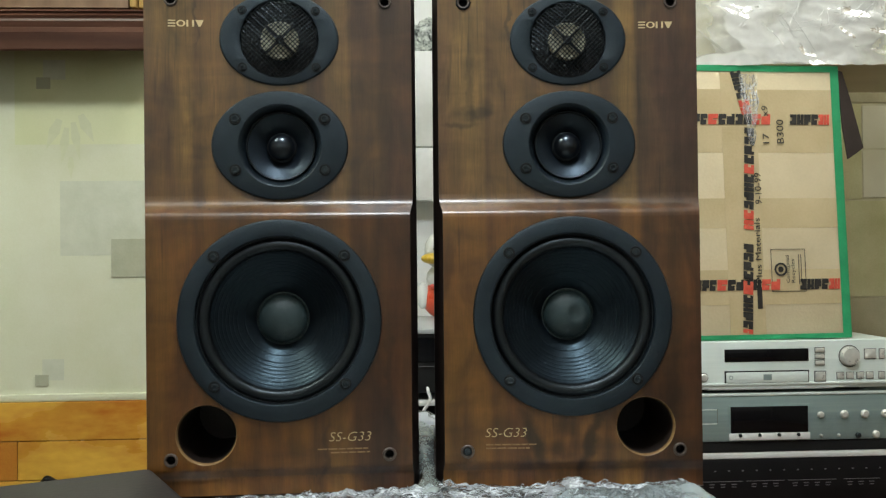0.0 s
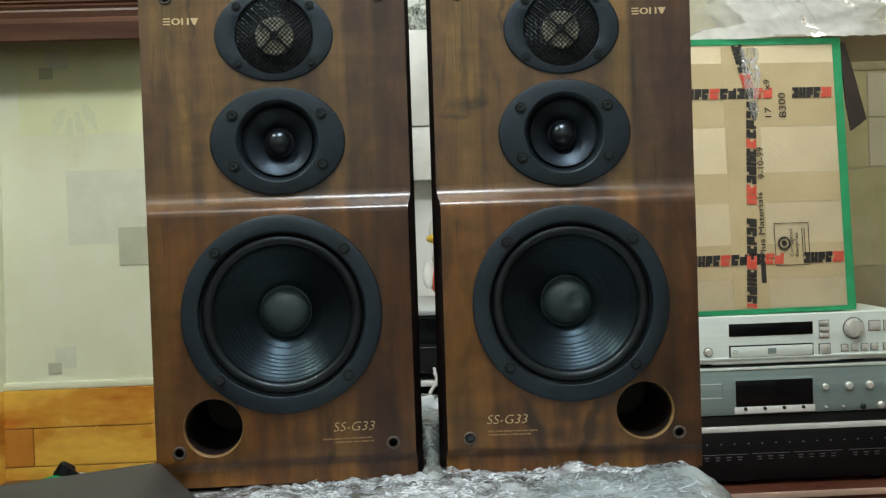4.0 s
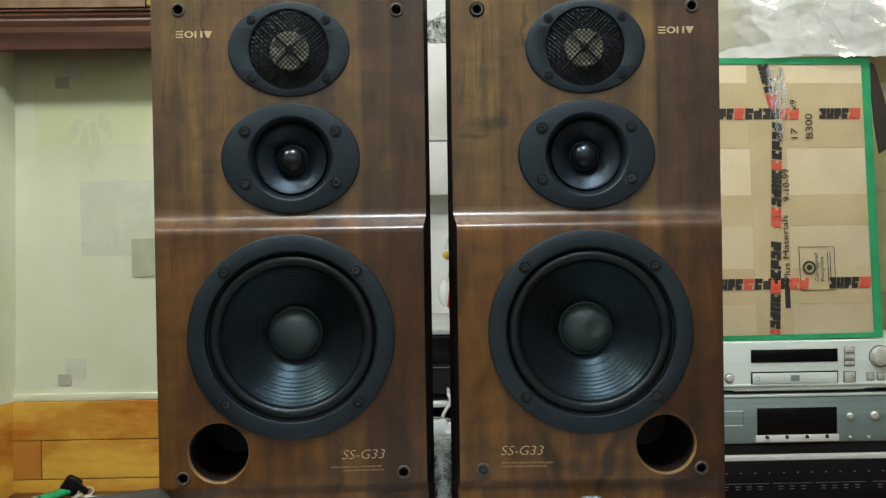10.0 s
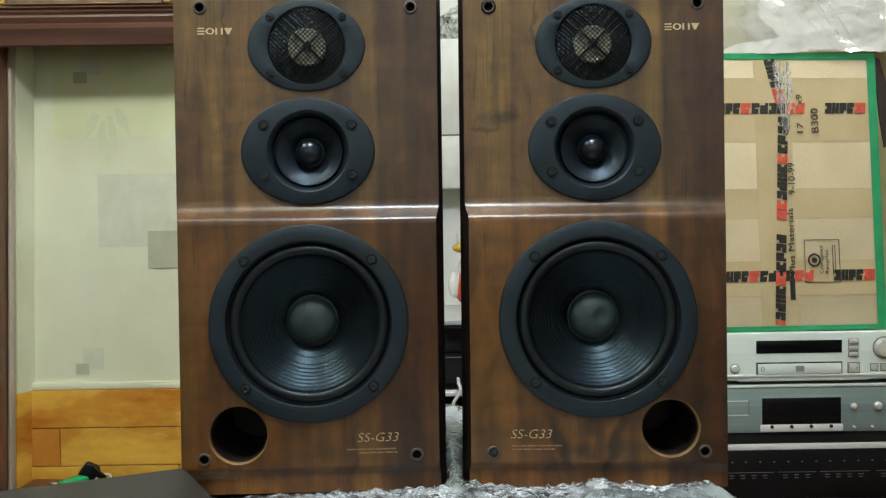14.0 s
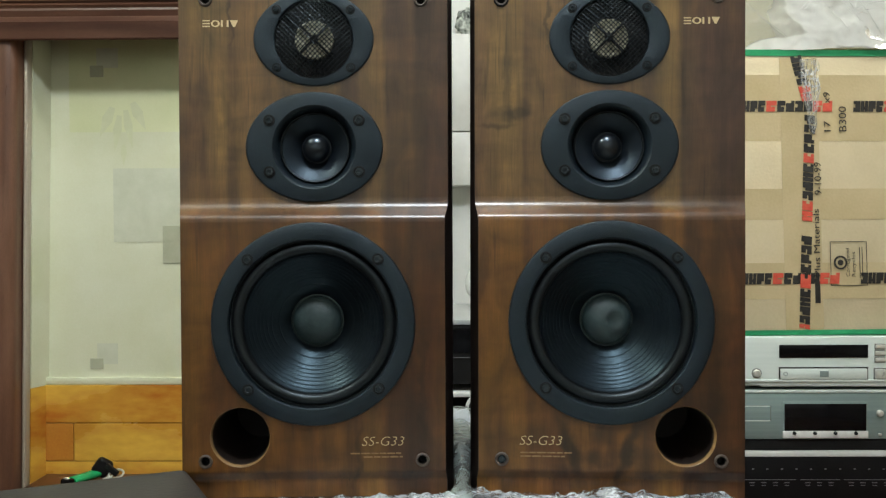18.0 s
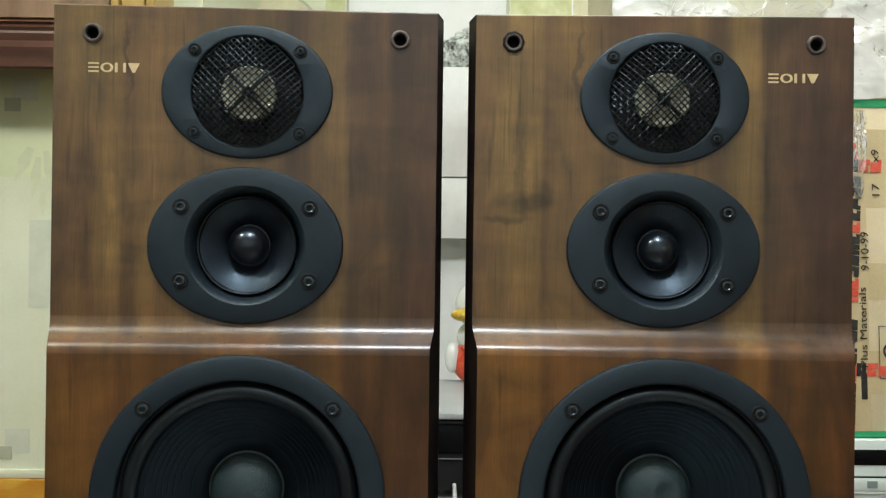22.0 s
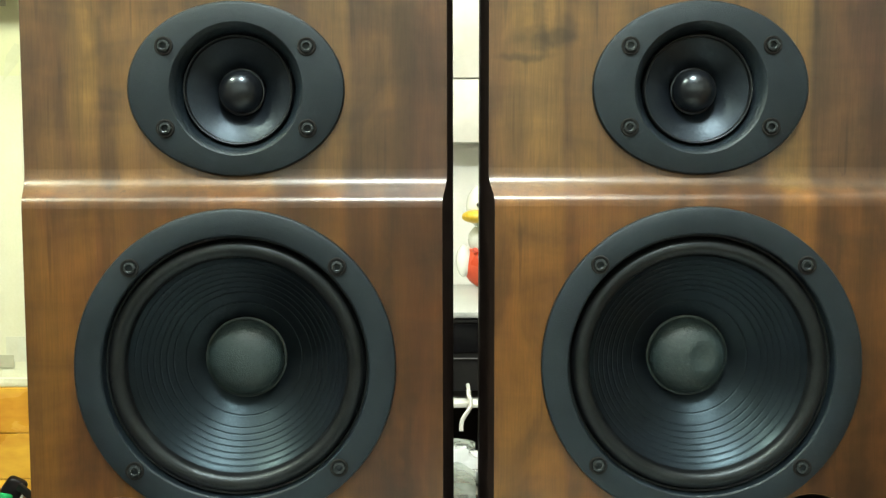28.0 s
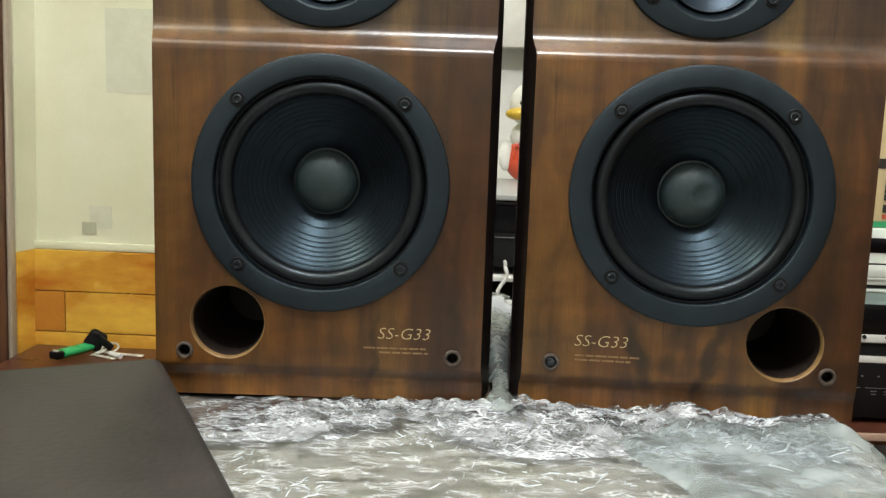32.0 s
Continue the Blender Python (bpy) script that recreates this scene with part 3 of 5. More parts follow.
    roll = [(0.0972, 0.006), (0.0958, 0.0062)] + [(0.0882 + 0.0066 * math.cos(a), 0.0048 - 0.0066 * math.sin(a)) for a in np.linspace(0, math.pi, 13)] + [(0.0810, 0.0062)]
    part("surround", lathe(roll, 128), RUBBER, w, "black rubber roll surround")
    cone = []
    grooves = (0.075, 0.15, 0.225, 0.30, 0.375, 0.455, 0.54, 0.70)
    for i in range(281):
        u = i / 280
        r = 0.0813 - u * (0.0813 - 0.029)
        y = 0.006 + 0.039 * u ** 0.86
        cut = max(math.exp(-((u - g) / 0.0075) ** 2) for g in grooves)
        cone.append((r, y + 0.00034 * cut))
    part("cone", lathe(cone, 128), CONE, w, "dark ribbed paper cone")
    cap = [(0.0300 * math.cos(a), 0.0425 - 0.0165 * math.sin(a)) for a in np.linspace(0, math.pi / 2, 14)]
    dust = lathe([(0.0325, 0.0450), (0.0318, 0.0432), (0.0304, 0.0428)] + cap, 64)
    if flip < 0:
        for v in dust.verts:
            d = math.hypot(v.co.x - 0.009, v.co.z - 0.001)
            v.co.y += 0.0035 * max(0.0, 1 - (d / 0.011) ** 2)
    part("dust_cap", dust, CAP, w, "dented dark dust cap" if flip < 0 else "dark felt dust cap")
    screw = part("screw", screw_mesh(0.0047), SCREW, w, m=pose(-0.075, -0.0049, 0.075))
    collar = part("screw_collar", lathe([(0.0070, 0.0), (0.0068, -0.0010), (0.0062, -0.0013), (0.0050, -0.0010), (0.0048, 0.0)], 24), BLACK, w, "black screw collar", m=pose(-0.075, -0.0046, 0.075))
    for x, z in ((0.075, 0.075), (-0.075, -0.075), (0.075, -0.075)):
        again(screw, w, pose(x, -0.0049, z))
        again(collar, w, pose(x, -0.0046, z))
    # midrange
    d = part("midrange", lathe([((0.0800, 0.0645), 0.0), ((0.0800, 0.0645), -0.0025), ((0.0790, 0.0635), -0.0040), ((0.0770, 0.0615), -0.0046), (0.0492, -0.0050), (0.0474, -0.0038), (0.0452, 0.0012), (0.0428, 0.0065), (0.0416, 0.009)], 128), FLANGE, s, "oval black plastic midrange frame", m=pose(0.0006, STEP, ZW + 0.206))
    part("surround", lathe([(0.0416, 0.009), (0.0412, 0.0052), (0.0404, 0.0036), (0.0395, 0.0040), (0.0387, 0.007)], 96), RUBBER, d, "thin black surround")
    part("cone", lathe([(0.0387, 0.007), (0.034, 0.0092), (0.028, 0.0130), (0.0225, 0.017), (0.0180, 0.021)], 96), MIDCONE, d, "dark midrange cone")
    part("dome", lathe([(0.0180, 0.0205), (0.0178, 0.0185), (0.0170, 0.0180)] + [(0.0168 * math.cos(a), 0.0180 - 0.0150 * math.sin(a)) for a in np.linspace(0, math.pi / 2, 16)], 64), DOME, d, "glossy black dome")
    for x, z in ((-0.0523, 0.0311), (0.0523, 0.0311), (-0.0523, -0.0292), (0.0523, -0.0292)):
        again(screw, d, pose(x, -0.0050, z))
        again(collar, d, pose(x, -0.0047, z))
    # tweeter behind its woven grille
    t = part("tweeter", lathe([((0.0700, 0.0550), 0.0), ((0.0700, 0.0550), -0.0014), ((0.0690, 0.0540), -0.0026), ((0.0675, 0.0525), -0.0030), (0.0470, -0.0032), (0.0458, -0.0024), (0.0454, 0.0)], 128), FLANGE, s, "oval black plastic tweeter frame", m=pose(0.0005, STEP, ZW + 0.3325))
    part("cup", lathe([(0.0454, -0.0004), (0.0452, 0.008), (0.030, 0.012), (0, 0.012)], 64), BLACK, t, "black cup behind the grille")
    part("diaphragm", lathe([(0.0225, 0.012), (0.0225, 0.0045), (0.0215, 0.0036), (0.0150, 0.0062), (0.0095, 0.0070), (0, 0.0040)], 48), CREAM, t, "cream ring diaphragm")
    bm = bmesh.new()
    for turn in (45, 135):
        got = block(-0.0235, 0.0235, -0.0012, 0.0035, -0.0014, 0.0014, 0.0005)
        got.transform(pose(0, 0, 0, 0, turn, 0))
        me = bpy.data.meshes.new("tmp")
        got.to_mesh(me), got.free()
        bm.from_mesh(me)
        bpy.data.meshes.remove(me)
    lathe([(0.0050, 0.0035), (0.0050, -0.0012), (0.0036, -0.0028), (0, -0.0030)], 24, bm=bm)
    part("spider", bm, BLACK, t, "black cross-shaped guard")
    bm = bmesh.new()
    R = 0.0456

    def dome(x, z):
        return -0.0030 - 0.0125 * max(0.0, 1 - (x * x + z * z) / (R * R))
    pitch = 0.0039
    for turn in (1, -1):
        for k in range(-11, 12):
            off = k * pitch
            reach = math.sqrt(max(0.0, R * R - off * off))
            if reach < 0.004:
                continue
            pts = []
            for i in range(-int(reach / pitch) * 2, int(reach / pitch) * 2 + 1):
                u = i * pitch / 2
                x, z = (u - turn * off) * 0.7071, (turn * u + off) * 0.7071
                over = 0 if i % 2 else (1 if (i // 2 + k) % 2 else -1) * turn
                pts.append((x, dome(x, z) + 0.00055 * over, z))
            tube(pts, 0.00062, 5, bm)
    part("grille", bm, WIRE, t, "woven black wire grille")
    small = part("screw", screw_mesh(0.0034), SCREW, t, m=pose(-0.0431, -0.0030, 0.0336))
    again(collar, t, pose(-0.0431, -0.0028, 0.0336) @ Matrix.Scale(0.8, 4))
    for x, z in ((0.0431, 0.0336), (-0.0431, -0.0339), (0.0431, -0.0339)):
        again(small, t, pose(x, -0.0030, z))
        again(collar, t, pose(x, -0.0028, z) @ Matrix.Scale(0.8, 4))
    # sockets for the cloth cover
    ring = [(0.0082, 0.0), (0.0080, -0.0016), (0.0068, -0.0024), (0.0056, -0.0022), (0.0050, -0.0006), (0.0048, 0.012), (0, 0.012)]
    for k, (x, z, y) in enumerate(((-0.1257, 0.3784, STEP), (0.1257, 0.3784, STEP), (-0.1256, -0.1589, 0.0), (0.1256, -0.1589, 0.0))):
        sock = part("cover_socket", lathe(ring, 28), [SOCKET], s, "worn grey-brown cover socket", m=pose(x, y, ZW + z))
        part("socket_hole", lathe([(0.0047, 0.0005), (0.0046, 0.011), (0, 0.011)], 20), BLACK, sock, "dark hole")
        if flip < 0 and k == 2:
            part("broken_peg", lathe([(0.0046, -0.0012), (0.0036, -0.0022), (0, -0.0018)], 12), SCREW, sock, "broken-off grey peg")
        if flip < 0 and k == 0:
            part("broken_rim", lathe([(0.0088, -0.0004), (0.0094, -0.0012), (0.0080, -0.0026), (0.0072, -0.0020)], 9), BLACK, sock, "torn black rim")
    # print: four plain shapes for the maker's mark, the model number, two worn lines
    x0 = -0.1295 if flip > 0 else 0.0858
    bars = bmesh.new()
    for z in (-0.0033, 0.0, 0.0033):
        block(0.0006, 0.0090, -0.0003, 0, z - 0.0007, z + 0.0007, 0, bars)
    posts = bmesh.new()
    for x in (0.0015, 0.0082):
        block(x - 0.0011, x + 0.0011, -0.0003, 0, -0.0039, 0.0039, 0, posts)
    wedge = bmesh.new()
    for y in (-0.0003, 0.0):
        wedge.faces.new([wedge.verts.new((x, y, z)) for x, z in ((0.0, 0.0039), (0.0096, 0.0039), (0.0059, -0.0039), (0.0037, -0.0039))])
    oval = lathe([((0.0052, 0.0039), 0), ((0.0052, 0.0039), -0.0003), ((0.0030, 0.0026), -0.0003), ((0.0030, 0.0026), 0)], 28, cx=0.0048)
    for k, bm in enumerate((bars, oval, posts, wedge)):
        part("maker_mark_shape", bm, GOLD, s, "pale gold maker's mark", smooth=False, m=pose(x0 + k * 0.0108, STEP - 0.0002, ZW + 0.3504))
    x0 = 0.0553 if flip > 0 else -0.1048
    part("model_number", lettering("SS-G33", x0, x0 + 0.0490, ZW - 0.1420, ZW - 0.1316, -0.0002, 0.24), GOLD, s, "thin pale gold model number", smooth=False)
    x0, x1 = (0.042, 0.1025) if flip > 0 else (-0.104, -0.0425)
    for z, a, b in ((-0.1510, x0, x1 - 0.002), (-0.1552, x0 + 0.015 if flip > 0 else x0, x1 if flip > 0 else x1 - 0.010)):
        u = a
        while u < b:
            wide = random.uniform(0.006, 0.012)
            part("small_print", block(u, min(u + wide, b), -0.0004, -0.0002, z - 0.0008 + ZW, z + 0.0008 + ZW), FAINT, s, "worn small print", smooth=False)
            u += wide + 0.0012
    return s


loudspeaker(pose(-0.1717, -0.0005, BASE, 0, 0, 2.15), 1)
loudspeaker(pose(0.1718, 0.0005, 0.9006, -0.54, 0.14, -2.15) @ pose(0, 0, -ZW), -1)

# ---- the room ----
PAPER = surface("cream_wallpaper", (0.60, 0.615, 0.42), (0.70, 0.715, 0.56), 5, 0.85, 0.10, fine=260)
PAPER_SQ = surface("pale_olive_wallpaper_print", (0.53, 0.555, 0.42), (0.61, 0.63, 0.50), 30, 0.85, 0.2)
PAPER_GREEN = surface("soft_green_wallpaper_print", (0.58, 0.61, 0.35), (0.68, 0.70, 0.45), 7, 0.85, 0.1, fine=260)
PAPER_LEAF = surface("faint_leaf_wallpaper_print", (0.55, 0.575, 0.36), (0.64, 0.66, 0.45), 30, 0.85, 0.1)
PAPER_DK = surface("olive_wallpaper_print", (0.38, 0.39, 0.27), (0.45, 0.46, 0.33), 30, 0.85, 0.2)
WALLW = surface("white_wall_paint", (0.70, 0.71, 0.69), (0.78, 0.79, 0.77), 6, 0.8, 0.2)
GREEN_PAPER = surface("leafy_green_wallpaper", (0.46, 0.48, 0.22), (0.70, 0.71, 0.45), 22, 0.85, 0.2, fine=80)
STONE_PAPER = surface("sand_wallpaper_blocks", (0.52, 0.48, 0.30), (0.70, 0.66, 0.46), 12, 0.85, 0.2)
PINE = surface("varnished_pine", (0.44, 0.145, 0.016), (0.80, 0.50, 0.07), 3.6, 0.28, 0.0, stretch=(1.0, 1.0, 2.4), fine=26)
PINE_RED = surface("red_varnished_pine", (0.40, 0.13, 0.015), (0.56, 0.25, 0.035), 6, 0.3, 0.05)
BROWN = surface("brown_varnished_wood", (0.055, 0.022, 0.014), (0.12, 0.055, 0.034), 5, 0.40, 0.08, stretch=(0.5, 3, 6))
BROWN_V = surface("brown_varnished_wood_upright", (0.08, 0.034, 0.020), (0.19, 0.095, 0.058), 5, 0.32, 0.08, stretch=(6, 6, 0.5))
OAK = surface("varnished_oak", (0.36, 0.22, 0.055), (0.54, 0.36, 0.12), 5, 0.35, 0.05, stretch=(4, 4, 0.6))
TAN = surface("tan_brown_door_wood", (0.13, 0.072, 0.038), (0.24, 0.145, 0.08), 5, 0.35, 0.08, stretch=(6, 6, 0.5))
TABLE = surface("dark_red_table_top", (0.07, 0.022, 0.014), (0.12, 0.042, 0.026), 6, 0.3, 0.05, stretch=(0.5, 3, 3))
FLOOR = surface("brown_parquet", (0.12, 0.06, 0.03), (0.22, 0.12, 0.06), 3, 0.4, 0.05)
# dark tone for unseen walls and an added panel, to cut bounce light
DIM = surface("bounce_cutting_wall", (0.20, 0.18, 0.14), (0.27, 0.24, 0.19), 6, 0.8, 0.2)
ROOM = (-2.4, 2.2, -2.6, 1.65, 2.7)
x0, x1, y0, y1, top = ROOM
solid("floor", block(x0, x1, y0, y1, -0.05, 0.0), FLOOR, "brown wooden floor of the room", "floor", kind="structure", smooth=False)
solid("ceiling", block(x0, x1, y0, y1, top, top + 0.05), WALLW, "plain white ceiling", "ceiling", kind="structure", smooth=False)
solid("wall_north", block(x0, x1, y1, y1 + 0.1, 0, top), WALLW, "white painted wall behind the shelves", "wall", kind="structure", smooth=False)
south = solid("wall_south", block(x0, x1, y0 - 0.1, y0, 0, top), WALLW, "plain light wall with an added dark panel", "wall", kind="structure", smooth=False)
# added panel, out of view, that keeps fill off the cabinets
part("bounce_panel", block(x0, x1, y0, y0 + 0.02, 0, 0.95), DIM, south, "added unseen panel, dark to cut bounce light", smooth=False)
solid("wall_west", block(x0 - 0.1, x0, y0, y1, 0, top), DIM, "unseen wall, darkened to cut bounce light", "wall", kind="structure", smooth=False)
solid("wall_east", block(x1, x1 + 0.1, y0, y1, 0, top), DIM, "unseen wall, darkened to cut bounce light", "wall", kind="structure", smooth=False)

# wallpapered projecting wall with its board cladding
NY = 1.055
niche = solid("wall_niche", block(-1.9, -0.47, NY, 1.64, 0, 2.69), PAPER, "cream wallpaper with soft olive squares on a projecting wall", "wall", kind="structure", smooth=False)


def print_on(name, x0, x1, z0, z1, y, material, parent, label):
    return part(name, block(x0, x1, y - 0.0012, y + 0.001, z0, z1), material, parent, label, smooth=False)


for xa, xb, za, zb, k in ((-0.851, -0.820, 1.366, 1.392, 1), (-0.836, -0.786, 1.387, 1.432, 0), (-0.80, -0.59, 0.985, 1.155, 0), (-0.686, -0.59, 0.935, 1.022, 1),
                          (-0.858, -0.828, 0.690, 0.715, 1), (-0.842, -0.794, 0.702, 0.750, 0)):
    print_on("wallpaper_square", xa, xb, za, zb, NY - (0.001 if k else 0), PAPER_DK if k else PAPER_SQ, niche, "olive printed square" if k else "pale printed square")
part("paper_border", block(-1.0, -0.47, NY - 0.010, NY, 0.655, 0.672, 0.003), PAPER, niche, "pale rounded border strip")
print_on("wallpaper_block", -0.900, -0.4705, 1.239, 1.4700, NY + 0.0006, PAPER_GREEN, niche, "soft green printed block")
for x, z, w, h, turn in ((-0.815, 1.262, 0.016, 0.075, 24), (-0.790, 1.235, 0.013, 0.085, 8), (-0.762, 1.245, 0.013, 0.090, -10), (-0.738, 1.275, 0.016, 0.070, -26), (-0.775, 1.185, 0.009, 0.050, 0)):
    bm = bmesh.new()
    for y in (-0.0010, 0.001):
        bm.faces.new([bm.verts.new((a * w, y, b * h)) for a, b in ((0, -0.5), (0.8, 0.1), (0.45, 0.5), (-0.4, 0.5), (-0.8, 0.1))])
    part("leaf_print", bm, PAPER_LEAF, niche, "faint printed leaf", smooth=False, m=pose(x, NY - 0.0004, z, 0, turn, 0))
clad = tagged(new("board_cladding"), "orange varnished pine boards under the wallpaper", "cladding", kind="structure")
for z0, cuts in ((0.567, (-1.3, -0.40)), (0.4785, (-1.3, -0.894, -0.512, -0.40)), (0.39, (-1.3, -1.02, -0.62, -0.40)), (0.30, (-1.3, -0.80, -0.40))):
    for a, b in zip(cuts, cuts[1:]):
        part("board", block(a + 0.0008, b - 0.0008, NY - 0.014, NY - 0.001, z0 + 0.0008, z0 + 0.0875, 0.0015), PINE_RED if (a, z0) == (-1.3, 0.4785) else PINE, clad, smooth=False)

# wall unit: crown moulding, upper door, jamb, pine pilaster
unit = thing("wall_unit", pose(0, 0, 0), "brown varnished wooden wall unit round a wallpapered niche", "wall unit")
HY = 0.930
profile = [(NY, 1.4720), (HY + 0.016, 1.4720), (HY + 0.010, 1.4300), (HY - 0.008, 1.4235), (HY - 0.012, 1.4270), (HY - 0.019, 1.4610), (HY - 0.014, 1.4655), (HY - 0.010, 1.4710), (HY - 0.004, 1.4755), (HY - 0.009, 1.4875),
           (HY - 0.008, 1.4925), (HY - 0.012, 1.4985), (HY - 0.008, 1.5025), (HY - 0.006, 1.5045), (HY - 0.012, 1.5080), (HY - 0.008, 1.5120), (HY + 0.01, 1.5125), (NY, 1.5125)]
bm = bmesh.new()
ends = []
for x in (-1.75, -0.52):
    ends.append([bm.verts.new((x, y, z)) for y, z in profile])
for i in range(len(profile)):
    j = (i + 1) % len(profile)
    bm.faces.new((ends[0][i], ends[0][j], ends[1][j], ends[1][i]))
bm.faces.new(ends[0]), bm.faces.new(ends[1])
part("moulding", bm, BROWN, unit, "moulded brown cornice", angle=0.5)
part("door", block(-1.75, -0.978, HY + 0.006, HY + 0.026, 1.520, 1.60, 0.002), TAN, unit, "brown cabinet door rail")
for a, b in ((-0.975, -0.964), (-0.962, -0.951)):
    part("pilaster_strip", block(a, b, HY + 0.002, HY + 0.026, 1.520, 1.95, 0.003), OAK, unit, "yellow oak strip")
bm = bmesh.new()
curve = [(-0.948, 1.596), (-0.80, 1.5945), (-0.745, 1.597), (-0.70, 1.607), (-0.665, 1.624), (-0.645, 1.65), (-0.642, 1.70)]
edge = [(-0.948, 1.520)] + curve + [(-0.642, 1.95), (-0.610, 1.95), (-0.610, 1.520)]
front = [bm.verts.new((x, HY + 0.006, z)) for x, z in edge]
back = [bm.verts.new((x, HY + 0.026, z)) for x, z in edge]
bm.faces.new(front), bm.faces.new(back)
for i in range(len(edge)):
    j = (i + 1) % len(edge)
    bm.faces.new((front[i], front[j], back[j], back[i]))
part("arched_door", bm, TAN, unit, "brown cabinet door with an arched opening", smooth=False)
part("door_glass", block(-0.947, -0.635, HY + 0.018, HY + 0.021, 1.59, 1.94), glass("dark_glass"), unit, "dark door glass", smooth=False)
for a, b, y in ((-0.606, -0.592, 0.0), (-0.588, -0.546, 0.006), (-0.542, -0.526, 0.0)):
    part("pilaster_strip", block(a, b, HY + y, NY, 1.520, 1.95, 0.003), OAK, unit, "yellow oak strip")
JX, JY = -0.956, 0.985
LEAN = pose(JX, 0, 1.424, 0, 1.1, 0) @ pose(-JX, 0, -1.424)
part("jamb", block(-1.12, JX - 0.011, JY - 0.055, NY, 0.0, 1.465, 0.022, segments=6), BROWN_V, unit, "brown upright jamb", m=LEAN)
part("jamb_edge", block(JX - 0.0105, JX - 0.001, JY - 0.012, JY + 0.012, 0.0, 1.460, 0.004, segments=3), surface("worn_jamb_edge", (0.30, 0.25, 0.19), (0.48, 0.42, 0.33), 8, 0.45, 0.1, stretch=(6, 6, 0.5)), unit, "worn pale edge strip", m=LEAN)
for name, low, high, deep, material, label in (("reveal", 0.655, 1.47, NY - 0.0005, PAPER, "papered side of the niche"), ("reveal_board", 0.0, 0.6545, NY - 0.0145, PINE, "pine-clad side of the niche")):
    bm = block(JX - 0.0105, JX, JY + 0.0125, deep, low, high)
    for v in bm.verts:
        if v.co.y > NY - 0.02 and v.co.x > JX - 0.001:
            v.co.x += 0.015
    part(name, bm, material, unit, label, smooth=False, m=LEAN)

# picture-print panels of the far wall
north = bpy.data.objects["wall_north"]
for xa, xb, za, zb, mat_, name in ((-0.674, -0.25, 1.2, 2.4, PAPER, "cream panel"), (-0.246, -0.240, 1.2, 2.4, PAPER_DK, "grey border line"), (0.170, 0.178, 1.2, 2.4, PAPER_DK, "grey border line"),
                                (0.18, 0.34, 1.2, 2.4, GREEN_PAPER, "leafy green panel"), (0.345, 2.1, 0.4, 2.4, STONE_PAPER, "sand-coloured panel"), (-0.61, -0.33, 1.805, 2.1, PAPER_DK, "olive picture print"),
                                (-0.30, -0.25, 1.2, 2.4, GREEN_PAPER, "leafy green strip")):
    print_on("wallpaper_panel", xa, xb, za, zb, 1.65 - random.random() * 0.0004 - (0.0015 if xb - xa < 0.3 else 0), mat_, north, name)
part("oval_print", lathe([((0.118, 0.105), 0), ((0.118, 0.105), -0.0012), ((0.111, 0.098), -0.0012), ((0.111, 0.098), 0)], 48), PAPER_DK, north, "thin printed oval frame", smooth=False, m=pose(-0.430, 1.6488, 1.668))
part("oval_print", lathe([((0.110, 0.097), -0.0008), (0, -0.0008)], 48), STONE_PAPER, north, "sand-coloured printed oval", smooth=False, m=pose(-0.430, 1.6488, 1.668))
BLOCKS = [surface("stone_block_print_%s" % w, a, b, 9, 0.85, 0.2) for w, a, b in (("cream", (0.66, 0.63, 0.46), (0.75, 0.72, 0.56)), ("olive", (0.50, 0.48, 0.24), (0.68, 0.65, 0.40)), ("brown", (0.36, 0.33, 0.20), (0.50, 0.46, 0.30)))]
# the last, brown block paints the shade below the wrapped carton
for xa, xb, za, zb, k in ((1.27, 1.380, 1.135, 1.425, 1), (1.385, 1.55, 1.14, 1.285, 0), (1.385, 1.55, 1.29, 1.42, 0), (1.27, 1.55, 0.84, 1.13, 1), (1.27, 1.55, 0.70, 0.835, 2), (1.20, 1.55, 1.43, 1.6, 2)):
    print_on("stone_block_print", xa, xb, za, zb, 1.6465, BLOCKS[k], north, "printed stone blocks, the top brown one painted shade")

# ---- low shelf with the hi-fi stack ----
rack = thing("shelf_rack", pose(0, 0, 0), "dark red wooden shelf with a pale front edge", "shelf")
part("board", block(-0.30, 1.5, 0.80, 1.63, 0.395, 0.418, 0.002), TABLE, rack, "dark red shelf board")
part("edge_band", block(-0.30, 1.5, 0.793, 0.7995, 0.405, 0.418, 0.001), surface("pale_pink_edge_band", (0.50, 0.34, 0.26), (0.60, 0.43, 0.33), 20, 0.5, 0.1), rack, "pale pinkish edge band")
for x in (-0.29, 0.45, 1.47):
    part("support", block(x - 0.012, x + 0.012, 0.82, 1.60, 0.0, 0.394), TABLE, rack, smooth=False)

METAL = surface("champagne_silver_metal", (0.72, 0.81, 0.77), (0.82, 0.90, 0.86), 3, 0.36, 0.1, metal=0.15, stretch=(0.3, 6, 40), fine=90)
GREYMETAL = surface("grey_metal", (0.21, 0.285, 0.28), (0.29, 0.37, 0.36), 3, 0.36, 0.1, metal=0.25, stretch=(0.3, 6, 40), fine=90)
BUTTON = surface("silver_button", (0.60, 0.60, 0.55), (0.72, 0.72, 0.67), 60, 0.3, 0.0, metal=0.35)
RIM = surface("dark_grey_rim", (0.10, 0.105, 0.10), (0.16, 0.165, 0.155), 60, 0.5, 0.0)
GLOSSBLACK = glass("black_display_window")
PANEL = surface("black_front_panel", (0.004, 0.004, 0.005), (0.008, 0.0075, 0.009), 14, 0.35, 0.05, spec=0.22)
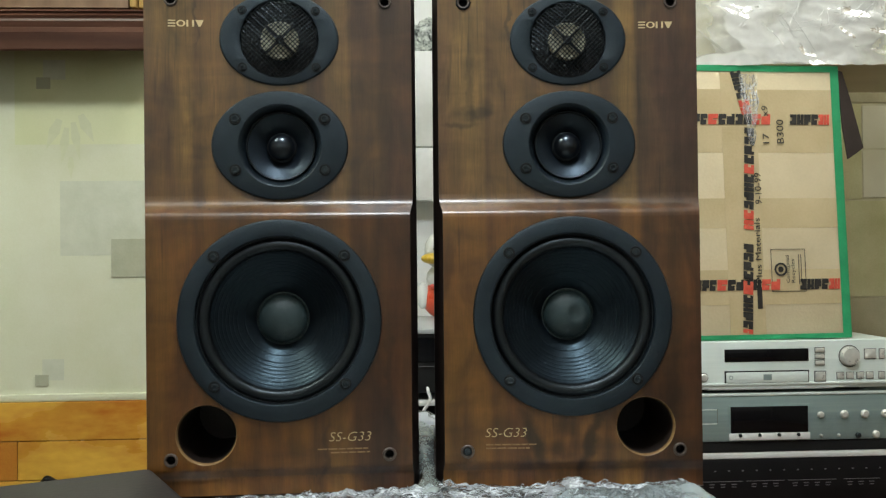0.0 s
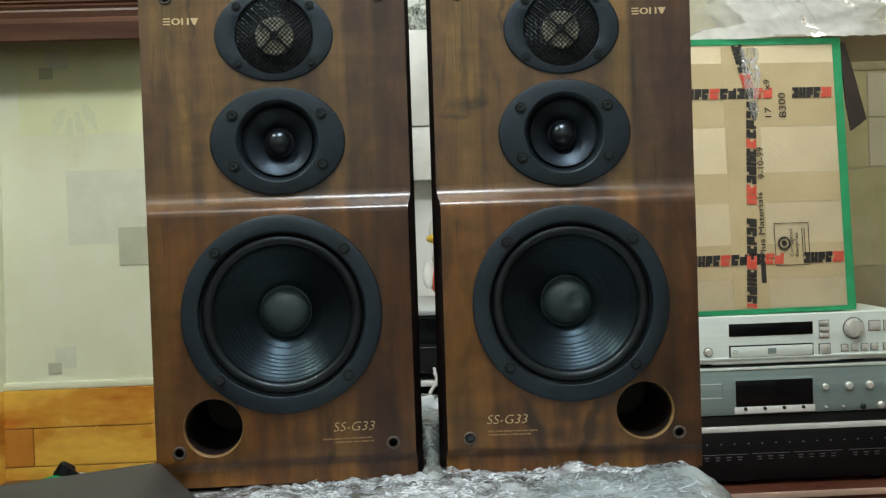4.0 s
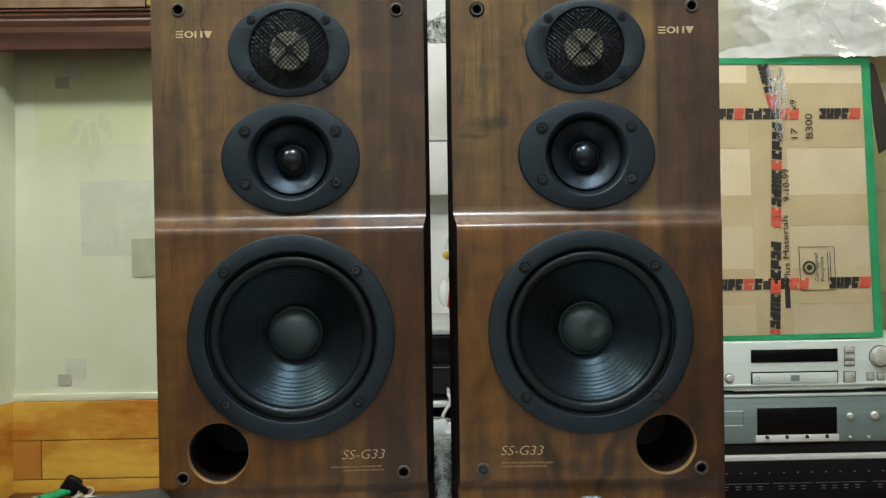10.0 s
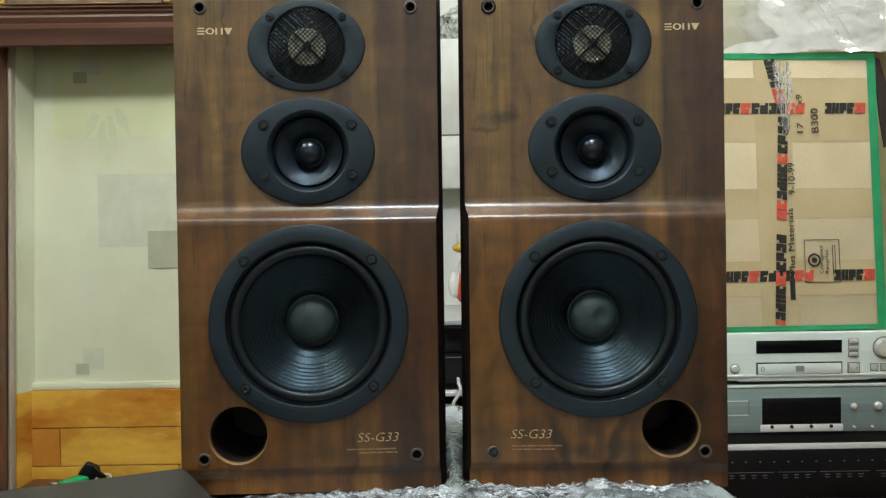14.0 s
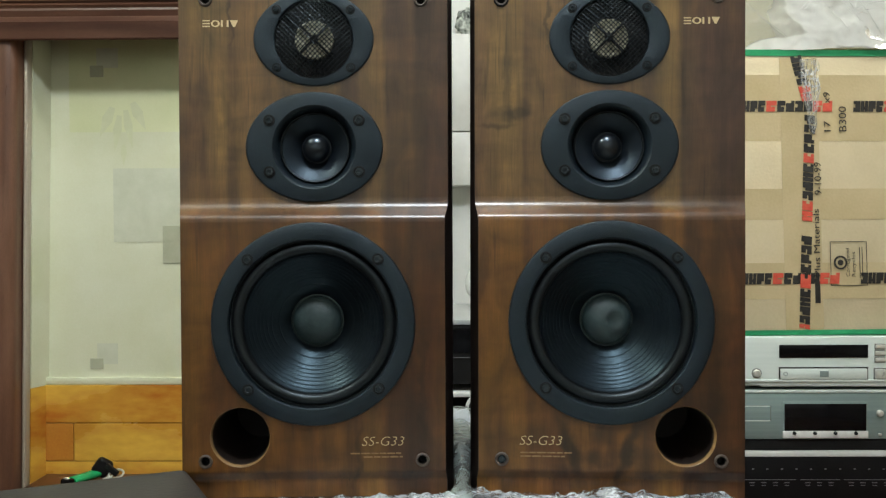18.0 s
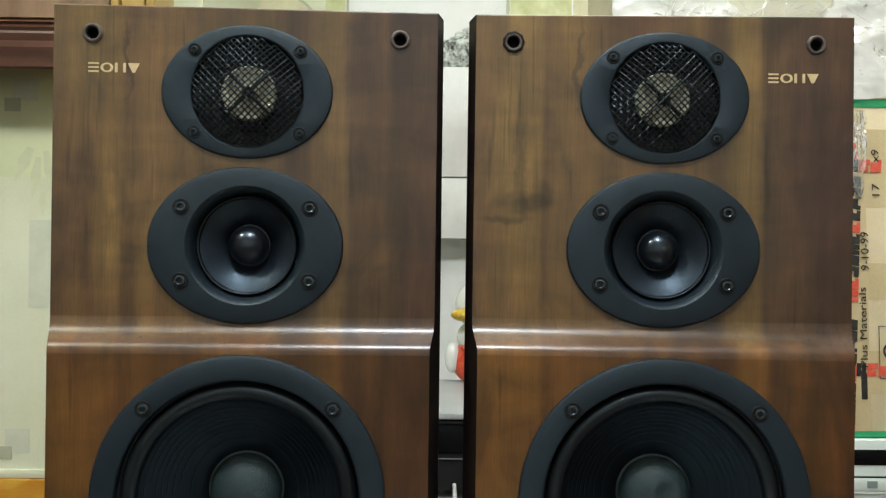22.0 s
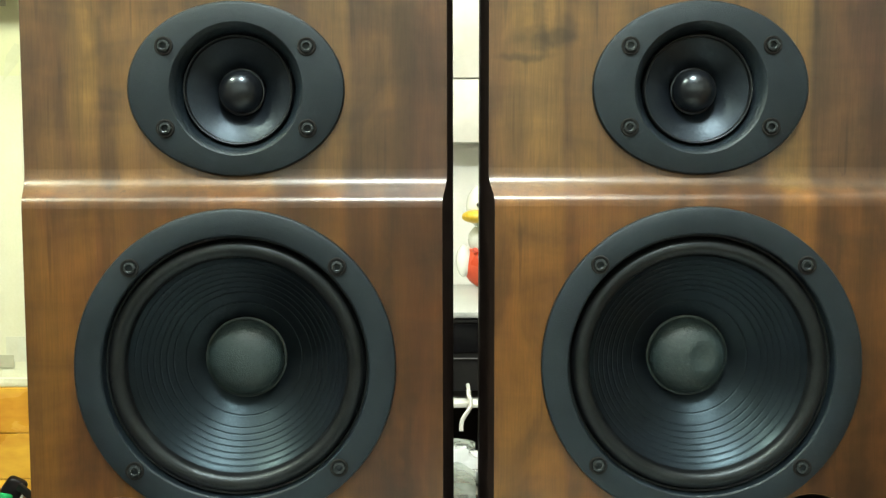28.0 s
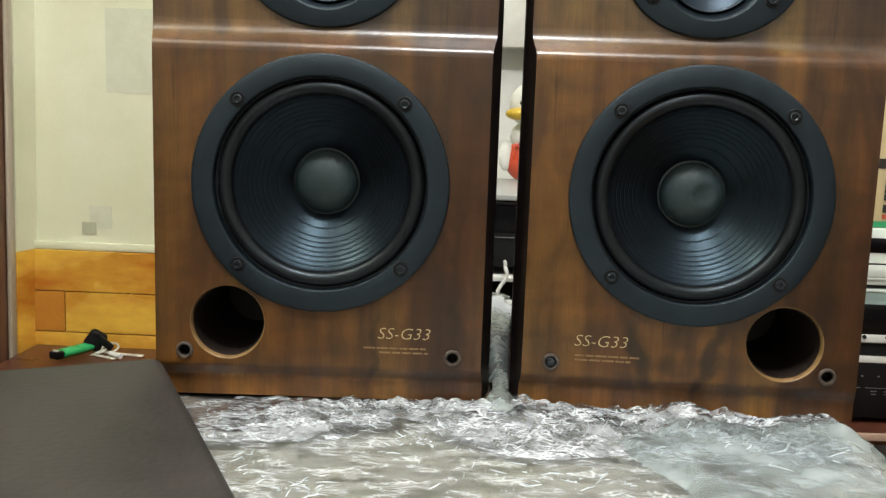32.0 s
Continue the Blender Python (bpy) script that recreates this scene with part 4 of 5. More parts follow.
PRINT = surface("grey_print", (0.12, 0.12, 0.13), (0.20, 0.20, 0.21), 80, 0.6, 0.0)
WHITE = surface("white_plastic", (0.72, 0.73, 0.72), (0.80, 0.81, 0.80), 20, 0.4, 0.05)


def player():
    Y = 0.84
    d = thing("disc_player", pose(0.575, Y, 0.677), "champagne-silver disc player with a black display and tray", "disc player")
    part("body", block(0, 0.47, 0.012, 0.33, 0.006, 0.107, 0.002), METAL, d, "silver metal case")
    # front with a cut-away right foot
    edge = [(0.0, 0.014), (0.030, 0.014), (0.046, 0.006), (0.318, 0.006), (0.336, 0.014), (0.47, 0.014), (0.47, 0.108), (0.468, 0.110), (0.002, 0.110), (0.0, 0.108)]
    bm = bmesh.new()
    f, b = [bm.verts.new((x, 0, z)) for x, z in edge], [bm.verts.new((x, 0.0115, z)) for x, z in edge]
    bm.faces.new(f), bm.faces.new(b)
    for i in range(len(edge)):
        bm.faces.new((f[i], f[(i + 1) % len(edge)], b[(i + 1) % len(edge)], b[i]))
    bmesh.ops.bevel(bm, geom=[e for e in bm.edges if abs(e.verts[0].co.y) < 1e-6 and abs(e.verts[1].co.y) < 1e-6], offset=0.0025, segments=3, affect="EDGES", profile=0.5)
    part("front", bm, METAL, d, "brushed champagne front")
    part("ledge", block(0.0, 0.47, -0.003, 0.002, 0.016, 0.021, 0.001), METAL, d)
    part("display", block(0.082, 0.264, -0.0012, 0.002, 0.0655, 0.0925, 0.0006), GLOSSBLACK, d, "black display window")
    slot = part("tray_slot", block(0.0815, 0.2645, -0.001, 0.002, 0.0185, 0.0465, 0.0006), BLACK, d, "dark tray slot")
    part("tray", block(0.0845, 0.2615, -0.004, 0.002, 0.0215, 0.0435, 0.001), METAL, slot, "silver disc tray")
    part("tray_mark", block(0.164, 0.182, -0.0046, -0.003, 0.027, 0.039), GREYMETAL, slot, "grey square mark")
    part("disc_mark", lathe([(0.0045, 0), (0.0045, -0.0006), (0.003, -0.0006), (0.003, 0)], 20, cx=0.094, cz=0.033), GREYMETAL, slot, m=pose(0, -0.004, 0))
    for k in range(3):
        part("button_rim", block(0.2773, 0.2992, -0.0009, 0.001, 0.0885 - k * 0.0135 - 0.0058, 0.0885 - k * 0.0135 + 0.0058), RIM, d, smooth=False)
        part("button", block(0.2785, 0.298, -0.004, 0.001, 0.0885 - k * 0.0135 - 0.0045, 0.0885 - k * 0.0135 + 0.0045, 0.0018), BUTTON, d)
    part("frame", block(0.2755, 0.302, -0.001, 0.001, 0.0195, 0.0445, 0.001), RIM, d)
    part("button", block(0.278, 0.2995, -0.004, 0.001, 0.0220, 0.0420, 0.002), BUTTON, d, "square silver button")
    part("knob", lathe([(0.0215, 0.0), (0.0210, -0.0006), (0.0195, -0.0008), (0.0190, -0.010), (0.0175, -0.0125), (0.012, -0.0135), (0, -0.0138)], 48), BUTTON, d, "round silver knob", m=pose(0.353, 0, 0.0745))
    part("knob_rim", lathe([(0.0235, 0.001), (0.0235, -0.0007), (0.0215, -0.0007)], 48), RIM, d, m=pose(0.353, 0, 0.0745))
    part("power_rim", lathe([(0.0102, 0.001), (0.0102, -0.0007), (0.008, -0.0007)], 28), RIM, d, m=pose(0.036, 0, 0.034))
    part("power_button", lathe([(0.0085, 0.0), (0.0082, -0.004), (0.006, -0.006), (0, -0.0064)], 28), BUTTON, d, "round power button", m=pose(0.036, 0, 0.034))
    for x, z, w, h in ((0.3985, 0.0785, 0.0125, 0.0105), (0.424, 0.0785, 0.0055, 0.0105), (0.3325, 0.033, 0.0075, 0.0072), (0.354, 0.033, 0.0075, 0.0072), (0.376, 0.033, 0.0075, 0.0072), (0.397, 0.033, 0.0075, 0.0072), (0.423, 0.033, 0.006, 0.0072)):
        part("button_rim", block(x - w - 0.0008, x + w + 0.0008, -0.0008, 0.001, z - h - 0.0008, z + h + 0.0008), RIM, d, smooth=False)
        part("button", block(x - w + 0.0006, x + w - 0.0006, -0.003, 0.001, z - h + 0.0006, z + h - 0.0006, 0.001), BUTTON, d)
    for x in (0.05, 0.38):
        for y in (0.05, 0.29):
            part("foot", lathe([(0.018, 0), (0.018, 0.0058), (0, 0.0058)], 20), BLACK, d, m=pose(x, y, 0, 90, 0, 0))


def amplifier():
    d = thing("amplifier", pose(0.575, 0.845, 0.563), "grey metal amplifier with a black display and small knobs", "amplifier")
    part("body", block(0, 0.47, 0.012, 0.34, 0.008, 0.112, 0.002), GREYMETAL, d, "grey metal case")
    part("front", block(0, 0.47, 0, 0.0115, 0.010, 0.106, 0.002), GREYMETAL, d, "grey brushed front")
    part("plinth", block(0.004, 0.466, 0.003, 0.33, -0.0130, 0.0075), BLACK, d, "black plinth", smooth=False)
    part("top_lip", block(0, 0.47, -0.002, 0.0115, 0.1065, 0.1125, 0.0015), METAL, d, "bright top edge")
    part("display_frame", block(0.091, 0.266, -0.002, 0.001, 0.0225, 0.088, 0.001), GREYMETAL, d)
    part("display", block(0.0945, 0.2625, -0.003, 0.001, 0.028, 0.084, 0.0006), GLOSSBLACK, d, "black display window")
    part("trim_bar", block(0.091, 0.266, -0.0045, 0.001, 0.013, 0.0275, 0.001), WHITE, d, "white trim bar under the display")
    for k in range(4):
        part("catch", lathe([(0.004, 0), (0.0036, -0.003), (0, -0.0034)], 14), SCREW, d, m=pose(0.114 + 0.042 * k, -0.0045, 0.0235))
    for x, z in ((0.0, 0.0785), (0.0, 0.0485)):
        part("groove", block(0.0, 0.066, -0.0004, 0.0002, z - 0.0010, z + 0.0010), METAL, d, smooth=False)
    part("groove", block(0.0662, 0.0675, -0.0004, 0.0002, 0.0475, 0.0795), RIM, d, smooth=False)
    for x, z, r in ((0.2905, 0.0640, 0.0070), (0.342, 0.0640, 0.0088), (0.387, 0.0640, 0.0088), (0.432, 0.0640, 0.0088), (0.2905, 0.0200, 0.003), (0.329, 0.0200, 0.003), (0.372, 0.0185, 0.006), (0.411, 0.0200, 0.008)):
        part("knob", lathe([(r, 0), (r, -0.004), (r * 0.7, -0.0065), (0, -0.007)], 20), SCREW if r == 0.006 else BUTTON, d, m=pose(x, 0, z))
    for x in (0.05, 0.38):
        for y in (0.05, 0.30):
            part("foot", lathe([(0.016, 0), (0.016, 0.0215), (0, 0.0215)], 20), BLACK, d, m=pose(x, y, -0.0138, 90, 0, 0))


def black_deck():
    d = thing("cassette_receiver", pose(0.565, 0.85, 0.418), "black hi-fi receiver with small grey print on its front", "receiver")
    part("body", block(0, 0.50, 0.010, 0.33, 0.012, 0.115, 0.002), PANEL, d, "black metal case")
    part("front", block(0, 0.50, 0, 0.0095, 0.012, 0.117, 0.002), PANEL, d, "glossy black front")
    for k in range(14):
        x = 0.04 + k * 0.030
        part("key_mark", block(x, x + 0.004, -0.0006, 0, 0.0905, 0.0930), PRINT, d, smooth=False)
    for a, n in ((0.035, 4), (0.15, 3), (0.24, 4), (0.36, 3)):
        part("print_line", block(a - 0.01, a + n * 0.024, -0.0006, 0, 0.0690, 0.0700), PRINT, d, smooth=False)
        for k in range(n):
            part("print_line", block(a + k * 0.024, a + k * 0.024 + 0.011, -0.0006, 0, 0.0625, 0.0640), PRINT, d, smooth=False)
            part("print_line", block(a + k * 0.024 + 0.001, a + k * 0.024 + 0.010, -0.0006, 0, 0.0570, 0.0583), PRINT, d, smooth=False)
    for x in (0.13, 0.42):
        for y in (0.04, 0.28):
            part("foot", lathe([(0.02, 0), (0.022, 0.003), (0.020, 0.0118), (0, 0.0118)], 24), BLACK, d, m=pose(x, y, 0, 90, 0, 0))


player()
amplifier()
black_deck()
solid("white_board", block(0.57, 1.05, 0.848, 1.17, 0.5355, 0.5490, 0.002), WHITE, "flat white board between the two devices", "board")

# carton with tape
CARD = surface("corrugated_cardboard", (0.58, 0.49, 0.31), (0.69, 0.59, 0.39), 7, 0.75, 0.25, stretch=(1, 1, 1), fine=180)
CARD_TAPED = surface("cardboard_under_clear_tape", (0.47, 0.375, 0.205), (0.57, 0.465, 0.275), 9, 0.35, 0.2, fine=180)
GREEN = surface("green_tape", (0.02, 0.26, 0.10), (0.04, 0.36, 0.15), 18, 0.35, 0.15)
INK = surface("black_ink", (0.012, 0.011, 0.010), (0.03, 0.028, 0.024), 80, 0.5, 0.0)
RED = surface("red_ink", (0.55, 0.06, 0.035), (0.68, 0.12, 0.07), 80, 0.45, 0.0)
carton = thing("carton", pose(0.60, 0.845, 0.788, 0, 0, 3.5) @ pose(-0.60, 0, 0), "taped brown carton with green edges and printed tape, on the player", "carton")
TILT = math.radians(4.0)
SLOPE = pose(0, 0, 0, -4.0, 0, 0)
bm = block(0.44, 0.948, 0, 0.24, 0, 0.598, 0.004)
for v in bm.verts:
    v.co.y += v.co.z * math.tan(TILT) + 0.004 * math.sin(v.co.z / 0.598 * math.pi) * (v.co.y > 0.1)
part("box", bm, CARD, carton, "brown cardboard box")


def on_box(name, x0, x1, z0, z1, layer, material, label="", turn=0.0):
    cx, cz = (x0 + x1) / 2, (z0 + z1) / 2
    return part(name, block((x0 - x1) / 2, (x1 - x0) / 2, -0.0006 * (layer + 1), -0.0006 * layer, (z0 - z1) / 2, (z1 - z0) / 2), material, carton, label, smooth=False, m=SLOPE @ pose(cx, 0, cz, 0, turn, 0))


for xa, xb, za, zb in ((0.44, 0.946, 0.405, 0.545), (0.44, 0.946, 0.24, 0.305), (0.44, 0.946, 0.075, 0.150), (0.675, 0.755, 0.003, 0.582)):
    on_box("clear_tape", xa, xb, za, zb, 0 if xb - xa > 0.2 else 1, CARD_TAPED, "clear packing tape")
on_box("green_tape", 0.44, 0.948, 0.585, 0.5985, 2, GREEN, "green tape along the edge")
on_box("green_tape", 0.44, 0.948, 0.0005, 0.011, 2, GREEN, "green tape along the edge")
on_box("green_tape", 0.929, 0.9475, 0.011, 0.585, 2, GREEN, "green tape along the edge")
part("green_tape", block(0.9485, 0.9492, 0, 0.05, 0.004, 0.58), GREEN, carton, "green tape along the edge", smooth=False, m=SLOPE)


# plain notched slabs that stand for the tape's heavy print: boxes (x0, x1, z0, z1) in a unit cell
STROKES = [((0.0, 0.88, 0.0, 0.30), (0.0, 0.88, 0.62, 1.0), (0.0, 0.62, 0.30, 0.62)), ((0.0, 0.90, 0.0, 0.44), (0.12, 0.90, 0.56, 1.0), (0.50, 0.90, 0.44, 0.56)),
           ((0.0, 0.40, 0.0, 1.0), (0.48, 0.92, 0.0, 1.0), (0.40, 0.48, 0.55, 0.80)), ((0.0, 0.92, 0.22, 1.0), (0.0, 0.36, 0.0, 0.22)),
           ((0.0, 0.92, 0.0, 0.74), (0.30, 0.92, 0.74, 1.0))]


def tape_print(x, z, turn, size, runs):
    """Heavy slanted print on the tape from (x, z) on, running along the turned line; runs are (length, count, red)."""
    at = 0.0
    for j, (length, count, red) in enumerate(runs):
        for k in range(count):
            wide = length / count
            bm = bmesh.new()
            for a, b, c, d in STROKES[(j * 2 + k * 3 + count) % 5]:
                block(at + (k + a) * wide, at + (k + b) * wide, -0.0006, 0, c * size, d * size, 0, bm)
            for v in bm.verts:
                v.co.x += v.co.z * 0.08
            part("tape_mark", bm, RED if red else INK, carton, smooth=False, m=SLOPE @ pose(x, -0.0019 - 0.0004 * (turn != 180), z, 0, turn, 0))
        at += length


ROW = [(0.026, 2, 1), (0.066, 4, 0), (0.044, 0, 0), (0.043, 2, 1), (0.076, 4, 0), (0.024, 1, 1), (0.066, 4, 0), (0.044, 0, 0), (0.044, 2, 1)]
tape_print(0.922, 0.490, 180, 0.023, ROW)
tape_print(0.927, 0.129, 180, 0.023, ROW)
tape_print(0.724, 0.012, -87.0, 0.022, [(0.010, 1, 1), (0.074, 4, 0), (0.032, 1, 1), (0.078, 4, 0), (0.030, 0, 0), (0.044, 2, 1), (0.078, 4, 0), (0.022, 1, 1), (0.080, 4, 0)])
tape_print(0.744, 0.492, -104, 0.023, [(0.034, 2, 1), (0.066, 4, 0)])


def print_up(words, x0, x1, z0, z1, label):
    """Writing that runs up the face."""
    bm = lettering(words, 0, z1 - z0, 0, x1 - x0, 0)
    part("print", bm, INK, carton, label, smooth=False, m=SLOPE @ pose(x1, -0.0032, z0, 0, -90, 0))


print_up("9-10-99", 0.742, 0.757, 0.292, 0.360, "printed date")
print_up("B300", 0.798, 0.814, 0.425, 0.478, "printed stock number")
print_up("17", 0.766, 0.780, 0.425, 0.447, "printed size")
print_up("x9", 0.766, 0.780, 0.485, 0.508, "printed size")
print_up("Plus Materials", 0.737, 0.750, 0.122, 0.262, "printed words")
on_box("printed_bar", 0.738, 0.749, 0.066, 0.112, 3, INK, "dark printed word")
stamp = [(0.772, 0.850, 0.193, 0.1942), (0.772, 0.850, 0.102, 0.1032), (0.772, 0.7732, 0.102, 0.193), (0.8488, 0.850, 0.102, 0.193)]
for q in stamp:
    on_box("stamp_line", *q, 3, INK, "thin frame of a printed stamp")
part("stamp_mark", lathe([(0.0145, 0), (0.0145, -0.0006), (0.0105, -0.0006), (0.0105, 0)], 28), INK, carton, "round printed mark", smooth=False, m=SLOPE @ pose(0.793, -0.0028, 0.150))
part("stamp_mark", lathe([(0.006, 0), (0.006, -0.0006), (0, -0.0006)], 20), INK, carton, smooth=False, m=SLOPE @ pose(0.793, -0.0028, 0.150))
print_up("Corrugated", 0.8045, 0.8145, 0.121, 0.180, "printed word")
print_up("Recycles", 0.8165, 0.8265, 0.121, 0.172, "printed word")
for x, w in ((0.8345, 0.0013), (0.840, 0.0013)):
    on_box("stamp_line", x - w / 2, x + w / 2, 0.118, 0.182, 3, INK, "unreadable printed line")
flap_edge = [(0.951, 0.590), (0.966, 0.588), (0.990, 0.52), (1.020, 0.420), (0.995, 0.405), (0.970, 0.392), (0.959, 0.46)]
bm = bmesh.new()
near, far = [bm.verts.new((x, 0.006 + 0.07 * z + (x - 0.951) * 0.4, z)) for x, z in flap_edge], [bm.verts.new((x, 0.010 + 0.07 * z + (x - 0.951) * 0.4, z)) for x, z in flap_edge]
bm.faces.new(near), bm.faces.new(far)
for i in range(len(flap_edge)):
    bm.faces.new((near[i], near[(i + 1) % len(flap_edge)], far[(i + 1) % len(flap_edge)], far[i]))
part("flap", bm, surface("dark_flap_inside", (0.03, 0.022, 0.02), (0.07, 0.05, 0.045), 12, 0.5, 0.1), carton, "dark hanging carton flap", smooth=False)

bm = bmesh.new()
wrinkle = []
for j in range(41):
    v = j / 40
    z = 0.420 + 0.158 * v
    mid, wide = 0.742 - 0.006 * v + 0.004 * noise.noise(Vector((0, z * 30, 2))), 0.010 + 0.030 * min(1.0, v * 1.6) + 0.006 * noise.noise(Vector((3, z * 40, 0)))
    wrinkle.append([bm.verts.new((mid + wide * (i / 18 - 0.5), -0.0042 - 0.0050 * abs(noise.noise(Vector((i * 0.55, z * 22, 7)))) - 0.0025 * abs(noise.noise(Vector((i * 0.8 + j * 0.25, z * 70, 3)))), z)) for i in range(19)])
for p, q in zip(wrinkle, wrinkle[1:]):
    for a, b, c, d in zip(p, p[1:], q[1:], q):
        bm.faces.new((a, b, c, d))
part("wrinkled_tape", bm, film("wrinkled_clear_tape", 0.14, 0.22, 0.06, 70, (1, 1, 0.4), 0.9, 45, white=(0.86, 0.88, 0.88), folds=70, worn=0.48, sharp=0.7), carton, "wrinkled clear tape over the printed crossing", smooth=False, m=SLOPE)

# wrapped carton on top
FILM = film("clear_wrapping_film", 0.40, 0.22, 0.14, 26, (0.6, 1, 1.3), 0.65, 8, (0.38, 0.62), (0.88, 0.89, 0.87), cells_=True)
pack = thing("wrapped_carton", pose(0, 0, 1.386), "beige carton wrapped in creased clear film, on the taped carton", "wrapped carton")
part("box", block(0.315, 1.30, 0.905, 1.25, 0.002, 0.40, 0.006), surface("beige_cardboard", (0.56, 0.51, 0.35), (0.68, 0.63, 0.46), 6, 0.7, 0.2, stretch=(0.4, 1, 5)), pack, "beige cardboard box")
part("printed_bar", block(0.955, 1.02, 0.9035, 0.905, 0.105, 0.125), PRINT, pack, "faded grey print", smooth=False)


def wrap_front(x0, x1, z0, z1, nx, nz, seed, y):
    bm = crumpled(x0, x1, z0, z1, nx, nz, lambda a, b: 0.006 * creases(a * 0.6, b * 1.8, 0, seed, 3.4) + 0.0045 * creases(a * 0.7 + 0.6 * b, b * 0.9 - 0.5 * a, 3, seed, 7) + 0.0012 * creases(a - b, b + 0.4 * a, 5, seed, 22), seed)
    for v in bm.verts:
        v.co = (v.co.x, y - v.co.z, v.co.y)
    return bm


# pale pleats painted as the bright streaks of the wrapping
bm = bmesh.new()
pleats(bm, 320, 21, lambda a, b: 0.0110 + 0.006 * creases(a * 0.6, b * 1.8, 0, 3.1, 3.4), 0.36, 1.10, 0.07, 0.34, -0.15, 0.12, 0.0008, (18, 32, 40, -52, 75, 5))
for v in bm.verts:
    v.co = (v.co.x, 0.902 - v.co.z, v.co.y)
for f in bm.faces:
    f.material_index = 0
tagged(part("film_glint_pleats", bm, film("soft_glint_pleat", 0.75, 0.20, 0, uneven=0.4, white=(0.92, 0.93, 0.92)), pack), "thin pleats of the film, white to paint its glints", kind="stuff")
part("film", wrap_front(0.30, 1.31, 0.0, 0.41, 200, 84, 3.1, 0.902), FILM, pack, "creased clear film", angle=0.5)

# ---- things seen in the gap between the cabinets ----
SILVER = surface("grey_painted_metal", (0.36, 0.38, 0.38), (0.45, 0.47, 0.47), 10, 0.45, 0.1)
deck = thing("video_player", pose(-0.20, 0.86, 0.682), "black video player with a grey metal lid", "video player")
part("body", block(0, 0.43, 0.004, 0.42, 0.004, 0.128, 0.002), BLACK, deck, "black front and sides")
part("lid", block(-0.001, 0.431, 0.0, 0.43, 0.1285, 0.139, 0.002), SILVER, deck, "grey metal lid")
part("groove", block(0, 0.43, 0.001, 0.0045, 0.1215, 0.1235), BLACK, deck, smooth=False)
part("trim_line", block(0, 0.43, 0.001, 0.0045, 0.0590, 0.0603), PRINT, deck, "thin grey trim line", smooth=False)
part("window", block(0.14, 0.43, 0.002, 0.0045, 0.070, 0.118), GLOSSBLACK, deck, "glossy dark window", smooth=False)
for x in (0.03, 0.40):
    for y in (0.03, 0.38):
        part("foot", lathe([(0.014, 0), (0.014, 0.0155), (0, 0.0155)], 16), BLACK, deck, m=pose(x, y, -0.0118, 90, 0, 0))
shelf = thing("small_shelf", pose(0, 0, 0), "white shelf board on dark uprights", "shelf")
part("board", block(-0.26, 0.30, 0.842, 1.60, 0.6620, 0.6700, 0.001), WHITE, shelf, "white shelf board")
for x in (-0.25, 0.29):
    part("upright", block(x - 0.01, x + 0.01, 0.85, 1.60, 0.4185, 0.6615), PANEL, shelf, "dark upright", smooth=False)
part("back", block(-0.24, 0.28, 1.25, 1.262, 0.4185, 0.6615), PANEL, shelf, "dark back board", smooth=False)
bm = tube([(0.0265, 0.866, 0.696), (0.026, 0.82, 0.700)] + [(0.0245 + 0.004 * math.sin(k * 0.6) - 0.00011 * k * k, 0.752 - 0.001 * k, 0.703 - 0.0048 * k) for k in range(12)], 0.0034, 8)
solid("white_cable", bm, WHITE, "white cable hanging from the video player", "cable")

DUCK_W = surface("white_glazed_figure", (0.72, 0.74, 0.70), (0.82, 0.83, 0.80), 20, 0.25, 0.05)
duck = thing("duck_figurine", pose(0.075, 1.25, 0.8215), "white toy duck, yellow beak and red trousers, on the video player", "figurine")


def ball(cx, cy, cz, rx, ry, rz, bm=None):
    bm = bm or bmesh.new()
    bmesh.ops.create_uvsphere(bm, u_segments=28, v_segments=18, radius=1, matrix=Matrix.Translation((cx, cy, cz)) @ Matrix.Diagonal((rx, ry, rz, 1)))
    return bm


part("trousers", ball(0, 0, 0.045, 0.046, 0.04, 0.048), surface("red_glaze", (0.55, 0.06, 0.025), (0.68, 0.11, 0.05), 20, 0.3, 0.05), duck, "red trousers")
part("body", ball(0, 0, 0.098, 0.036, 0.034, 0.034), DUCK_W, duck, "white body")
part("head", ball(0.0, 0, 0.168, 0.040, 0.038, 0.048), DUCK_W, duck, "white head")
part("arm", ball(-0.045, -0.012, 0.055, 0.016, 0.016, 0.034), DUCK_W, duck, "white arm")
part("button", ball(-0.022, -0.036, 0.078, 0.006, 0.005, 0.006), RED, duck, "red button")
part("beak", ball(-0.020, -0.042, 0.148, 0.030, 0.026, 0.014), surface("yellow_glaze", (0.55, 0.36, 0.03), (0.68, 0.46, 0.05), 20, 0.3, 0.05), duck, "yellow beak")
for x in (-0.016, -0.002):
    part("eye", ball(x, -0.0370, 0.172, 0.0036, 0.003, 0.0042), INK, duck)

mantel = thing("wall_shelf_box", pose(0, 0, 0), "white marbled wall shelf of two stacked slabs", "wall shelf")
MARBLE = surface("pale_marble", (0.60, 0.60, 0.56), (0.74, 0.74, 0.71), 7, 0.4, 0.1, fine=40)
part("lower_slab", block(-0.35, 0.40, 1.56, 1.649, 1.137, 1.2895, 0.002), MARBLE, mantel, "white lower slab")
part("upper_slab", block(-0.35, 0.40, 1.553, 1.649, 1.2905, 1.566, 0.003), MARBLE, mantel, "veined upper slab")
rock = bmesh.new()
bmesh.ops.create_icosphere(rock, subdivisions=4, radius=1)
